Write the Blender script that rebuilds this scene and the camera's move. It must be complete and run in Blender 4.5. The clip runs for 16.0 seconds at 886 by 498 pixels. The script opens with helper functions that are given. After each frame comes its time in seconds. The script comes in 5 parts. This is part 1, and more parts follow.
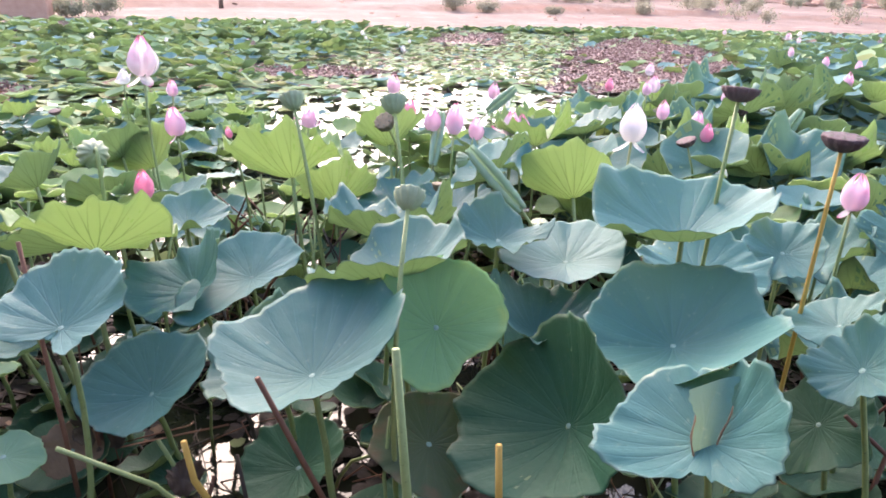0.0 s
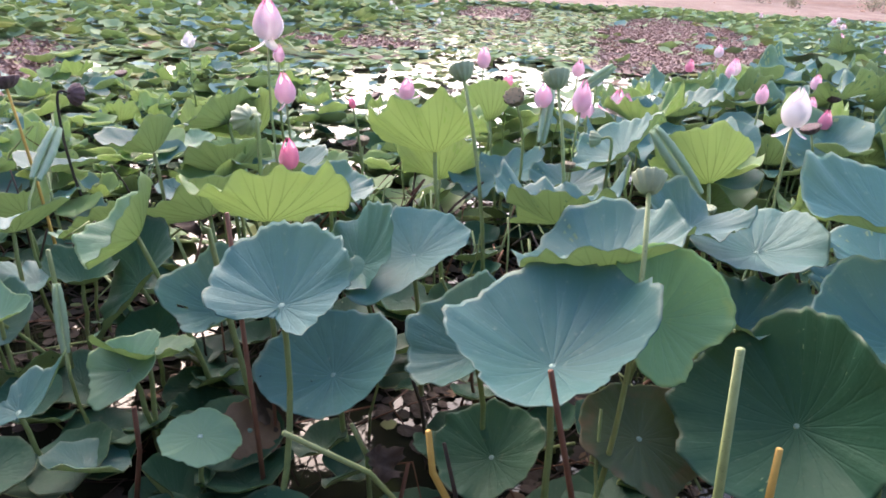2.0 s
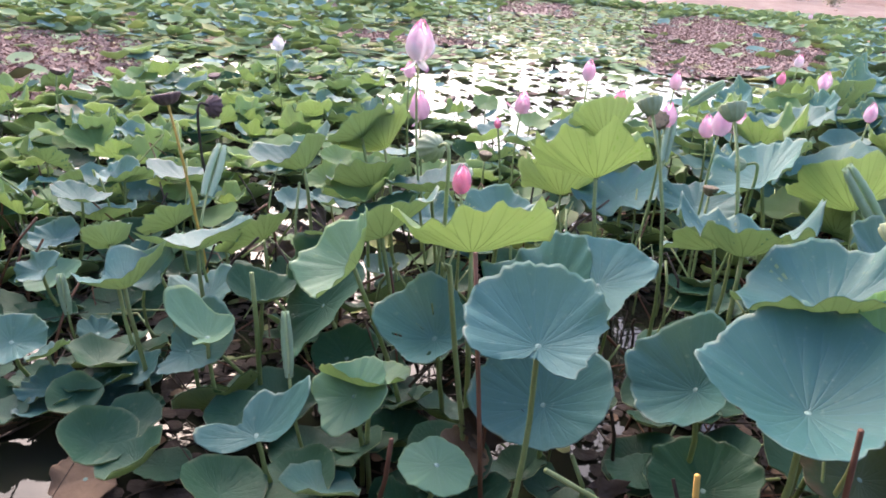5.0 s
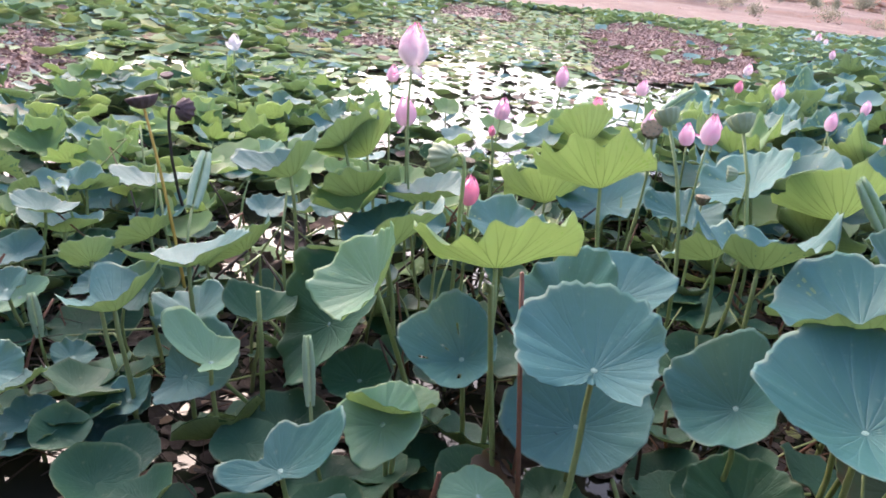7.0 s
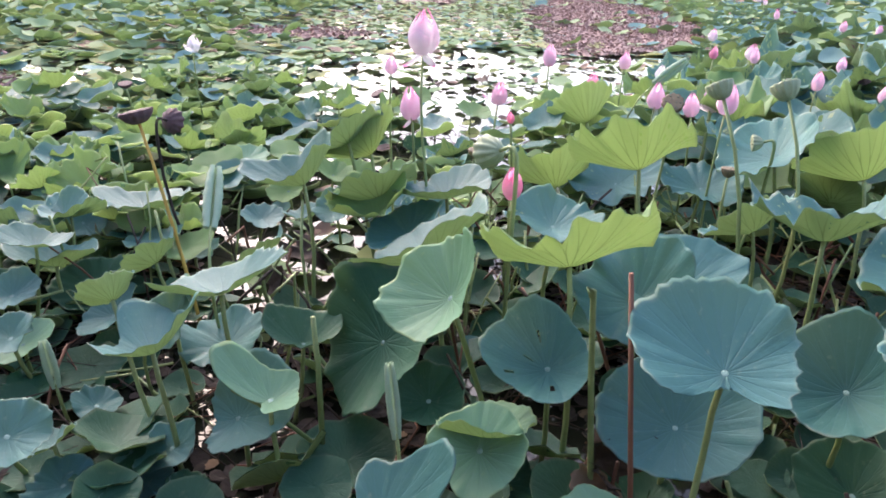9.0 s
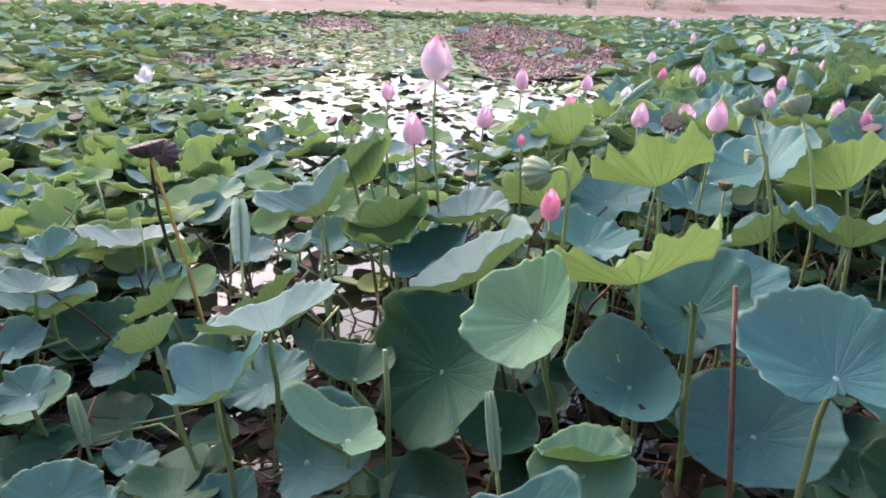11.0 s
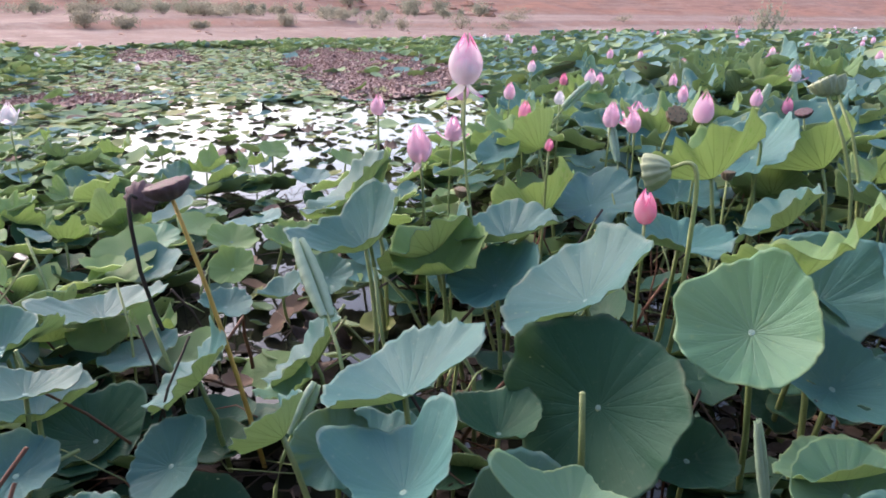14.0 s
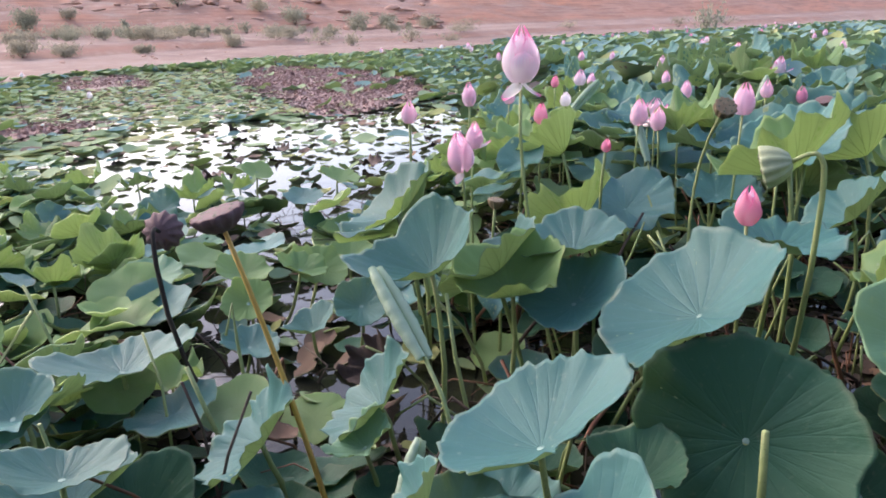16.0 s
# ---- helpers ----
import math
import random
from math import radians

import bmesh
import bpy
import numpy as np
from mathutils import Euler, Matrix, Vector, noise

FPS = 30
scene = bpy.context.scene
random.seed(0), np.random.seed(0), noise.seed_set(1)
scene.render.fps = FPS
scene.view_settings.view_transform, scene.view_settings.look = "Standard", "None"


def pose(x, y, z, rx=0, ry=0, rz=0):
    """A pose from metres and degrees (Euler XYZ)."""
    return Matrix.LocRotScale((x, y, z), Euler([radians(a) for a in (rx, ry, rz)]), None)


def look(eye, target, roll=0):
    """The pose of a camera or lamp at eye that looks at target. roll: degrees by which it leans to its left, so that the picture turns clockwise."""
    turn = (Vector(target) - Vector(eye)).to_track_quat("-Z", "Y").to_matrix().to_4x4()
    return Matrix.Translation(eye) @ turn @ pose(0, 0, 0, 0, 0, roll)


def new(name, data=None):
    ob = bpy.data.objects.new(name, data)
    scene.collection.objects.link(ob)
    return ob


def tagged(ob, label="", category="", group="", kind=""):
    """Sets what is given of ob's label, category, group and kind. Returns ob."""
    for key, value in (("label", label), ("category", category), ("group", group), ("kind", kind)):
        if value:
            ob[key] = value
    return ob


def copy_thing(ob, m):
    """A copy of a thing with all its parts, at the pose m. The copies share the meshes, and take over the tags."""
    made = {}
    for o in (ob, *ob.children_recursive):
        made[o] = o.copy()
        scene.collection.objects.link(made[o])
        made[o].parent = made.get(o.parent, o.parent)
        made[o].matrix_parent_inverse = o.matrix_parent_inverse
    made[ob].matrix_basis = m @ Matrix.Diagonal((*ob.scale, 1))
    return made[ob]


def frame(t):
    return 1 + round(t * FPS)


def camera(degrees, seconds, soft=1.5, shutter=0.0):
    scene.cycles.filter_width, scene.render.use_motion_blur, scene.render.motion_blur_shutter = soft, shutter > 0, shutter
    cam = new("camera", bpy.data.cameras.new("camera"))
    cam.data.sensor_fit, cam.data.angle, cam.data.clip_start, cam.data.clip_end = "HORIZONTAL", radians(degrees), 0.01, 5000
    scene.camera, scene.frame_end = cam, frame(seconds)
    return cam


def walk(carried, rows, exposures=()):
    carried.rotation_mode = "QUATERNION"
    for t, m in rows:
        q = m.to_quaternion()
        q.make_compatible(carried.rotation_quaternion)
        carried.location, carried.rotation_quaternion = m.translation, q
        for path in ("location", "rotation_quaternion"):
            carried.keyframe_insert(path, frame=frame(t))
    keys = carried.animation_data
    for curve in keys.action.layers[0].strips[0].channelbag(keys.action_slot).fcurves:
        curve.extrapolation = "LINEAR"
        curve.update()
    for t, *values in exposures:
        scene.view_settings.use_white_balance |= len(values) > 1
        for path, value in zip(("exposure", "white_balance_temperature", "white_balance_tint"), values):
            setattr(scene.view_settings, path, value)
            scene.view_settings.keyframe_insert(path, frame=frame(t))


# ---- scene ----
# ---------------------------------------------------------------- camera
cam = camera(64.5, 16.0, soft=1.8)
PATH = [
    (0, 0.004, 0.002, 1.331, 69.81, -1.57, 0.60),
    (0.5, -0.117, 0.011, 1.321, 69.69, -1.39, 0.97),
    (1, -0.233, 0.024, 1.301, 69.01, -1.35, 3.84),
    (1.5, -0.363, 0.063, 1.284, 68.47, -2.45, 3.49),
    (2, -0.482, 0.078, 1.295, 67.79, -3.46, 1.50),
    (2.5, -0.580, 0.092, 1.315, 66.71, -2.99, 2.52),
    (3, -0.638, 0.082, 1.340, 67.21, -2.21, 4.66),
    (3.5, -0.692, 0.077, 1.350, 68.54, -2.30, 5.04),
    (4, -0.766, 0.059, 1.352, 67.96, -3.21, 3.64),
    (4.5, -0.875, 0.058, 1.355, 67.78, -3.82, 3.67),
    (5, -0.976, 0.054, 1.380, 66.97, -4.13, 3.37),
    (7.5, -1.261, 0.188, 1.345, 67.87, -4.53, -4.36),
    (8, -1.326, 0.232, 1.301, 68.20, -2.36, -6.02),
    (8.5, -1.409, 0.283, 1.303, 66.23, -2.13, -5.73),
    (9, -1.482, 0.322, 1.330, 66.77, -2.58, -7.50),
    (11.5, -1.890, 0.499, 1.277, 69.68, -2.44, -15.66),
    (12, -1.953, 0.608, 1.242, 70.12, -2.59, -16.39),
    (12.5, -2.055, 0.686, 1.233, 69.71, -2.21, -16.23),
    (13, -2.152, 0.771, 1.217, 70.06, -2.57, -19.77),
    (13.5, -2.286, 0.853, 1.204, 70.75, -2.24, -27.89),
    (14, -2.392, 0.930, 1.194, 71.41, -0.50, -29.96),
    (14.5, -2.439, 1.034, 1.172, 71.98, 0.76, -30.57),
    (15, -2.468, 1.146, 1.141, 71.67, 1.59, -31.53),
    (15.5, -2.489, 1.236, 1.146, 71.97, 1.88, -32.71),
    (16, -2.527, 1.291, 1.143, 72.35, 1.91, -34.34),
]
walk(cam, [(t, pose(x, y, z, rx, ry, rz)) for t, x, y, z, rx, ry, rz in PATH], exposures=((0, 2.36, 6750, 22), (2, 2.05, 6750, 22), (5, 2.12, 6700, 22), (9, 2.1, 6650, 22), (12.5, 1.72, 6600, 22), (16, 1.66, 6620, 22)))

# ---------------------------------------------------------------- sky and sun: a hazy, bright evening sky
world = bpy.data.worlds.new("sky")
scene.world = world
world.use_nodes = True
wn = world.node_tree
sky = wn.nodes.new("ShaderNodeTexSky")
sky.sky_type = "NISHITA"
sky.sun_disc = False
sky.sun_elevation = radians(36)
sky.sun_rotation = radians(-20)
sky.air_density, sky.dust_density, sky.ozone_density = 1.0, 2.5, 1.0
wn.links.new(sky.outputs[0], wn.nodes["Background"].inputs[0])
wn.nodes["Background"].inputs[1].default_value = 0.15
sun = new("sun", bpy.data.lights.new("sun", "SUN"))
sun.data.energy, sun.data.angle, sun.data.color = 0.5, radians(60), (1.0, 0.95, 0.88)
sun.matrix_world = look((0, 0, 0), (0.27, -0.76, -0.59))

# ---------------------------------------------------------------- material helpers
def material(name, rough=0.6, metal=0.0):
    m = bpy.data.materials.new(name)
    m.use_nodes = True
    t = m.node_tree
    b = t.nodes["Principled BSDF"]
    b.inputs["Roughness"].default_value = rough
    b.inputs["Metallic"].default_value = metal
    return m, t, b


def node(t, kind, **values):
    n = t.nodes.new(kind)
    for k, v in values.items():
        if k == "operation":
            n.operation = v
        elif k == "blend_type":
            n.blend_type = v
        else:
            n.inputs[k].default_value = v
    return n


def sock(t, s, where):
    if isinstance(s, (int, float)):
        where.default_value = s
    else:
        t.links.new(s, where)


def maths(t, op, a, b=0.0, clamp=False):
    n = t.nodes.new("ShaderNodeMath")
    n.operation, n.use_clamp = op, clamp
    sock(t, a, n.inputs[0])
    sock(t, b, n.inputs[1])
    return n.outputs[0]


def ramp(t, fac, stops):
    n = t.nodes.new("ShaderNodeValToRGB")
    while len(n.color_ramp.elements) < len(stops):
        n.color_ramp.elements.new(0.5)
    for e, (p, c) in zip(n.color_ramp.elements, stops):
        e.position, e.color = p, (*c, 1) if len(c) == 3 else c
    sock(t, fac, n.inputs[0])
    return n.outputs[0]


def mix(t, fac, a, b, kind="MIX"):
    n = t.nodes.new("ShaderNodeMix")
    n.data_type, n.blend_type = "RGBA", kind
    sock(t, fac, n.inputs[0])
    for s, where in ((a, n.inputs[6]), (b, n.inputs[7])):
        if isinstance(s, tuple):
            where.default_value = (*s, 1)
        else:
            t.links.new(s, where)
    return n.outputs[2]


def noise_of(t, scale, detail=4.0, rough=0.55, coords="Object"):
    c = t.nodes.new("ShaderNodeTexCoord")
    n = node(t, "ShaderNodeTexNoise", Scale=scale, Detail=detail, Roughness=rough)
    t.links.new(c.outputs[coords], n.inputs["Vector"])
    return n.outputs[0]


def bump(t, b, height, strength=0.3, distance=0.01):
    n = node(t, "ShaderNodeBump", Strength=strength, Distance=distance)
    t.links.new(height, n.inputs["Height"])
    t.links.new(n.outputs[0], b.inputs["Normal"])


def thin(t, b, colour, amount):
    """Lets part of the light through, as a leaf or petal does."""
    tr = t.nodes.new("ShaderNodeBsdfTranslucent")
    t.links.new(colour, tr.inputs[0])
    mx = t.nodes.new("ShaderNodeMixShader")
    mx.inputs[0].default_value = amount
    t.links.new(b.outputs[0], mx.inputs[1])
    t.links.new(tr.outputs[0], mx.inputs[2])
    t.links.new(mx.outputs[0], t.nodes["Material Output"].inputs[0])


def leaf_material(name, low, high, vein, rim, through_colour, amount, rough, vein_strength, spread=0.5, spots=0.35, rim_from=0.93):
    """Lotus leaf: radial forking veins, mottling, a discoloured rim and a shade of its own for each leaf."""
    m, t, b = material(name, rough)
    uv = t.nodes.new("ShaderNodeUVMap")
    sep = t.nodes.new("ShaderNodeSeparateXYZ")
    t.links.new(uv.outputs[0], sep.inputs[0])
    u, rho = sep.outputs[0], sep.outputs[1]
    info = t.nodes.new("ShaderNodeObjectInfo")
    rnd = info.outputs["Random"]
    big = noise_of(t, 7.0, 3.0)
    fine = noise_of(t, 60.0, 5.0)
    shade = maths(t, "ADD", maths(t, "MULTIPLY", big, 0.75 - spread / 2), maths(t, "MULTIPLY", rnd, spread))
    col = mix(t, maths(t, "SUBTRACT", maths(t, "MULTIPLY", shade, 1.5), 0.2, True), low, high)
    # forking veins
    wob = maths(t, "MULTIPLY", maths(t, "SUBTRACT", big, 0.5), 0.25)
    saw = maths(t, "ABSOLUTE", maths(t, "SUBTRACT", maths(t, "FRACT", maths(t, "ADD", maths(t, "MULTIPLY", u, 21.0), wob)), 0.5))
    fork = maths(t, "MULTIPLY", maths(t, "MAXIMUM", maths(t, "SUBTRACT", rho, 0.42), 0.0), 0.48)
    off = maths(t, "MULTIPLY", maths(t, "ABSOLUTE", maths(t, "SUBTRACT", saw, fork)), maths(t, "ADD", rho, 0.08))
    line = maths(t, "SUBTRACT", 1.0, maths(t, "DIVIDE", off, 0.050), True)
    fade = maths(t, "SUBTRACT", 1.15, rho, True)
    line = maths(t, "MULTIPLY", line, fade)
    col = mix(t, maths(t, "MULTIPLY", line, vein_strength), col, vein)
    # lengthwise streaks that run from hub to rim
    comb = t.nodes.new("ShaderNodeCombineXYZ")
    sock(t, maths(t, "MULTIPLY", u, 70.0), comb.inputs[0])
    sock(t, maths(t, "MULTIPLY", rho, 3.0), comb.inputs[1])
    sock(t, maths(t, "MULTIPLY", rnd, 40.0), comb.inputs[2])
    st = node(t, "ShaderNodeTexNoise", Scale=1.0, Detail=4.0, Roughness=0.6)
    t.links.new(comb.outputs[0], st.inputs["Vector"])
    streak = maths(t, "MULTIPLY", maths(t, "SUBTRACT", st.outputs[0], 0.45), 2.2, True)
    col = mix(t, maths(t, "MULTIPLY", streak, 0.30), col, high)
    # a pale or browned rim in patches
    edge = maths(t, "MULTIPLY", maths(t, "SUBTRACT", rho, rim_from), 14.0, True)
    patch = maths(t, "MULTIPLY", maths(t, "SUBTRACT", noise_of(t, 16.0, 4.0), 0.42), 4.0, True)
    col = mix(t, maths(t, "MULTIPLY", maths(t, "MULTIPLY", edge, patch), 0.5), col, rim)
    # dust and small blemishes
    speck = maths(t, "MULTIPLY", maths(t, "SUBTRACT", fine, 0.62), 6.0, True)
    col = mix(t, maths(t, "MULTIPLY", speck, spots), col, rim)
    t.links.new(col, b.inputs["Base Color"])
    b.inputs["Specular IOR Level"].default_value = 0.27
    relief = maths(t, "ADD", maths(t, "MULTIPLY", line, -0.45), maths(t, "ADD", maths(t, "MULTIPLY", fine, 0.25), maths(t, "ADD", maths(t, "MULTIPLY", noise_of(t, 22.0, 2.0), 0.9), maths(t, "MULTIPLY", st.outputs[0], 0.6))))
    bump(t, b, relief, 0.52, 0.007)
    thru = mix(t, 0.85, col, through_colour)
    thru = mix(t, maths(t, "MULTIPLY", line, vein_strength * 0.7), thru, vein)
    thin(t, b, thru, amount)
    return m


def mottled(name, low, high, scale, rough=0.75, strength=0.4, distance=0.004, spread=0.35):
    m, t, b = material(name, rough)
    rnd = t.nodes.new("ShaderNodeObjectInfo").outputs["Random"]
    n = noise_of(t, scale, 5.0)
    f = maths(t, "ADD", maths(t, "MULTIPLY", n, 1.1), maths(t, "MULTIPLY", maths(t, "SUBTRACT", rnd, 0.5), spread))
    t.links.new(mix(t, maths(t, "SUBTRACT", f, 0.1, True), low, high), b.inputs["Base Color"])
    bump(t, b, noise_of(t, scale * 3, 4.0), strength, distance)
    return m


LEAF_TOP = leaf_material("leaf top, waxy blue-green", (0.029, 0.111, 0.103), (0.078, 0.216, 0.206), (0.155, 0.30, 0.285), (0.46, 0.46, 0.32), (0.54, 0.72, 0.40), 0.24, 0.50, 0.38)
# mature leaves, and low ones whose shade is put into this dark green
LEAF_TOP_DARK = leaf_material("leaf top, old dark green with shade put in", (0.014, 0.066, 0.036), (0.030, 0.110, 0.062), (0.06, 0.15, 0.09), (0.26, 0.26, 0.16), (0.45, 0.66, 0.30), 0.10, 0.58, 0.26)
LEAF_UNDER = leaf_material("leaf underside, yellow green", (0.215, 0.280, 0.140), (0.300, 0.365, 0.200), (0.09, 0.13, 0.06), (0.42, 0.40, 0.22), (0.60, 0.72, 0.42), 0.55, 0.60, 0.95)
LEAF_TOP_FRESH = leaf_material("leaf top, fresh green", (0.110, 0.255, 0.160), (0.185, 0.345, 0.225), (0.32, 0.45, 0.33), (0.50, 0.54, 0.20), (0.60, 0.78, 0.40), 0.36, 0.46, 0.5)
LEAF_TOP_LIME = leaf_material("leaf top, yellow green", (0.125, 0.245, 0.096), (0.210, 0.340, 0.145), (0.31, 0.42, 0.20), (0.46, 0.42, 0.14), (0.62, 0.76, 0.36), 0.44, 0.50, 0.45)
LEAF_TOP_BRIGHT = leaf_material("leaf top, bright young green", (0.170, 0.360, 0.160), (0.260, 0.450, 0.200), (0.28, 0.45, 0.26), (0.52, 0.54, 0.14), (0.54, 0.78, 0.34), 0.36, 0.46, 0.5, rim_from=0.86)
LEAF_TOP_OLD = leaf_material("leaf top, ageing", (0.040, 0.076, 0.044), (0.078, 0.122, 0.070), (0.14, 0.17, 0.10), (0.26, 0.105, 0.075), (0.60, 0.60, 0.16), 0.16, 0.55, 0.4, 0.5, 0.6, 0.72)
# brown darkened to carry the shade under the near leaves
LEAF_DEAD = mottled("dead leaf", (0.035, 0.022, 0.017), (0.130, 0.082, 0.058), 14.0, 0.8, 0.7, 0.01, 0.6)
LEAF_BROWN = mottled("rotten leaf, pale brown", (0.140, 0.078, 0.042), (0.350, 0.220, 0.130), 12.0, 0.75, 0.7, 0.008, 0.4)
HUB = mottled("leaf hub, pale green", (0.19, 0.31, 0.24), (0.29, 0.41, 0.33), 90.0, 0.6)
STALK = mottled("stalk, olive green", (0.185, 0.245, 0.080), (0.350, 0.390, 0.155), 26.0, 0.55, 0.5, 0.002, 0.6)
dots = maths(STALK.node_tree, "MULTIPLY", maths(STALK.node_tree, "SUBTRACT", noise_of(STALK.node_tree, 260.0, 1.0), 0.66), 9.0, True)
bsdf = STALK.node_tree.nodes["Principled BSDF"]
skin = bsdf.inputs["Base Color"].links[0].from_socket
STALK.node_tree.links.new(mix(STALK.node_tree, maths(STALK.node_tree, "MULTIPLY", dots, 0.7), skin, (0.055, 0.050, 0.025)), bsdf.inputs["Base Color"])
STALK_RED = mottled("stalk, withered red-brown", (0.100, 0.036, 0.018), (0.220, 0.092, 0.048), 26.0, 0.7, 0.5, 0.002, 0.5)
STALK_OCHRE = mottled("stalk, withered ochre", (0.520, 0.290, 0.055), (0.720, 0.450, 0.110), 26.0, 0.7, 0.5, 0.002, 0.2)
STALK_DARK = mottled("stalk, dead brown", (0.020, 0.014, 0.010), (0.075, 0.045, 0.028), 26.0, 0.8, 0.5, 0.002, 0.5)
POD_DARK = mottled("dry seed pod", (0.070, 0.036, 0.038), (0.190, 0.105, 0.100), 60.0, 0.75, 0.8, 0.004, 0.3)
POD_GREEN = mottled("green seed pod", (0.235, 0.280, 0.145), (0.390, 0.425, 0.255), 50.0, 0.6, 0.5, 0.002, 0.2)
POD_BROWN = mottled("browning seed pod", (0.110, 0.075, 0.040), (0.260, 0.190, 0.105), 50.0, 0.7, 0.5, 0.002, 0.2)
SEED = mottled("seed", (0.030, 0.030, 0.018), (0.120, 0.130, 0.060), 60.0, 0.5)


def petal_material(name, base, tip):
    """Petal: pale at its foot, flushed towards the tip and along fine lengthwise lines."""
    m, t, b = material(name, 0.5)
    uv = t.nodes.new("ShaderNodeUVMap")
    sep = t.nodes.new("ShaderNodeSeparateXYZ")
    t.links.new(uv.outputs[0], sep.inputs[0])
    n = noise_of(t, 30.0, 3.0)
    lines = maths(t, "MULTIPLY", maths(t, "SINE", maths(t, "MULTIPLY", sep.outputs[0], 62.0)), 0.10)
    side = maths(t, "MULTIPLY", maths(t, "ABSOLUTE", maths(t, "SUBTRACT", sep.outputs[0], 0.5)), 0.4)
    f = maths(t, "ADD", maths(t, "ADD", sep.outputs[1], side), maths(t, "ADD", lines, maths(t, "MULTIPLY", maths(t, "SUBTRACT", n, 0.5), 0.3)))
    mid = tuple((a * 0.75 + c * 0.25) for a, c in zip(base, tip))
    col = ramp(t, f, ((0.48, base), (0.92, mid), (1.20, tip)))
    t.links.new(col, b.inputs["Base Color"])
    bump(t, b, lines, 0.2, 0.002)
    thin(t, b, col, 0.68)
    return m


PETAL_PALE = petal_material("petal, pale with pink tip", (0.93, 0.87, 0.88), (0.88, 0.24, 0.48))
PETAL_PINK = petal_material("petal, pink", (0.92, 0.77, 0.83), (0.88, 0.36, 0.55))
PETAL_DEEP = petal_material("petal, deep pink", (0.90, 0.56, 0.67), (0.86, 0.20, 0.42))
PETAL_WHITE = petal_material("petal, white", (0.92, 0.90, 0.89), (0.90, 0.74, 0.79))

WATER, t, b = material("pond water", 0.03)
b.inputs["Base Color"].default_value = (0.020, 0.020, 0.014, 1)
b.inputs["IOR"].default_value = 1.33
b.inputs["Specular IOR Level"].default_value = 0.5
bump(t, b, maths(t, "ADD", noise_of(t, 5.0, 3.0), maths(t, "MULTIPLY", noise_of(t, 28.0, 2.0), 0.25)), 0.10, 0.02)

GROUND, t, b = material("red sandy ground", 0.92)
g1, g2, g3 = noise_of(t, 0.18, 6.0), noise_of(t, 1.6, 6.0), noise_of(t, 14.0, 5.0)
gcol = ramp(t, g1, ((0.3, (0.185, 0.106, 0.078)), (0.5, (0.240, 0.148, 0.112)), (0.7, (0.295, 0.207, 0.164))))
gcol = mix(t, maths(t, "MULTIPLY", maths(t, "SUBTRACT", g2, 0.52), 3.0, True), gcol, (0.23, 0.112, 0.080))
gcol = mix(t, maths(t, "MULTIPLY", maths(t, "SUBTRACT", g3, 0.6), 3.0, True), gcol, (0.22, 0.132, 0.098))
g4 = noise_of(t, 0.7, 8.0, 0.7)
gcol = mix(t, maths(t, "MULTIPLY", maths(t, "SUBTRACT", g4, 0.53), 6.0, True), gcol, (0.345, 0.255, 0.200))
gcol = mix(t, maths(t, "MULTIPLY", maths(t, "SUBTRACT", 0.46, g4), 6.0, True), gcol, (0.165, 0.095, 0.066))
geo = t.nodes.new("ShaderNodeNewGeometry")
sepn = t.nodes.new("ShaderNodeSeparateXYZ")
t.links.new(geo.outputs["Normal"], sepn.inputs[0])
steep = maths(t, "MULTIPLY", maths(t, "SUBTRACT", 0.985, sepn.outputs[2]), 14.0, True)
gcol = mix(t, maths(t, "MULTIPLY", steep, 0.8), gcol, (0.50, 0.22, 0.13))
pos = t.nodes.new("ShaderNodeMapping")
pos.inputs["Scale"].default_value = (0.25, 0.25, 5.0)
t.links.new(geo.outputs["Position"], pos.inputs["Vector"])
strata = node(t, "ShaderNodeTexNoise", Scale=1.0, Detail=6.0, Roughness=0.65)
t.links.new(pos.outputs[0], strata.inputs["Vector"])
sepp = t.nodes.new("ShaderNodeSeparateXYZ")
t.links.new(geo.outputs["Position"], sepp.inputs[0])
up = maths(t, "MULTIPLY", maths(t, "SUBTRACT", sepp.outputs[2], 0.9), 1.2, True)
dark = maths(t, "MULTIPLY", maths(t, "SUBTRACT", strata.outputs[0], 0.47), 5.0, True)
gcol = mix(t, maths(t, "MULTIPLY", maths(t, "MULTIPLY", dark, up), 0.85), gcol, (0.20, 0.100, 0.068))
t.links.new(gcol, b.inputs["Base Color"])
bump(t, b, maths(t, "ADD", g2, maths(t, "MULTIPLY", g3, 0.3)), 0.7, 0.08)

MAT = mottled("decaying weed mat", (0.080, 0.040, 0.032), (0.300, 0.165, 0.130), 3.5, 0.85, 0.9, 0.03)
# dark so that the added bank behind the camera throws back little light
BANK_DARK = mottled("dark earth of the added near bank", (0.016, 0.014, 0.009), (0.060, 0.050, 0.032), 6.0, 0.45, 0.6, 0.03)
STONE = mottled("red sandstone", (0.42, 0.22, 0.15), (0.60, 0.38, 0.28), 5.0, 0.9, 0.6, 0.02)
ROCK = mottled("layered sandstone", (0.33, 0.175, 0.120), (0.52, 0.320, 0.235), 1.3, 0.9, 0.8, 0.06)
BUSH_LEAF = mottled("scrub foliage", (0.250, 0.250, 0.170), (0.380, 0.365, 0.270), 3.0, 0.7, 0.2, 0.01, 0.5)
BUSH_DRY = mottled("dry scrub foliage", (0.300, 0.270, 0.190), (0.440, 0.400, 0.300), 3.0, 0.8, 0.2, 0.01, 0.4)
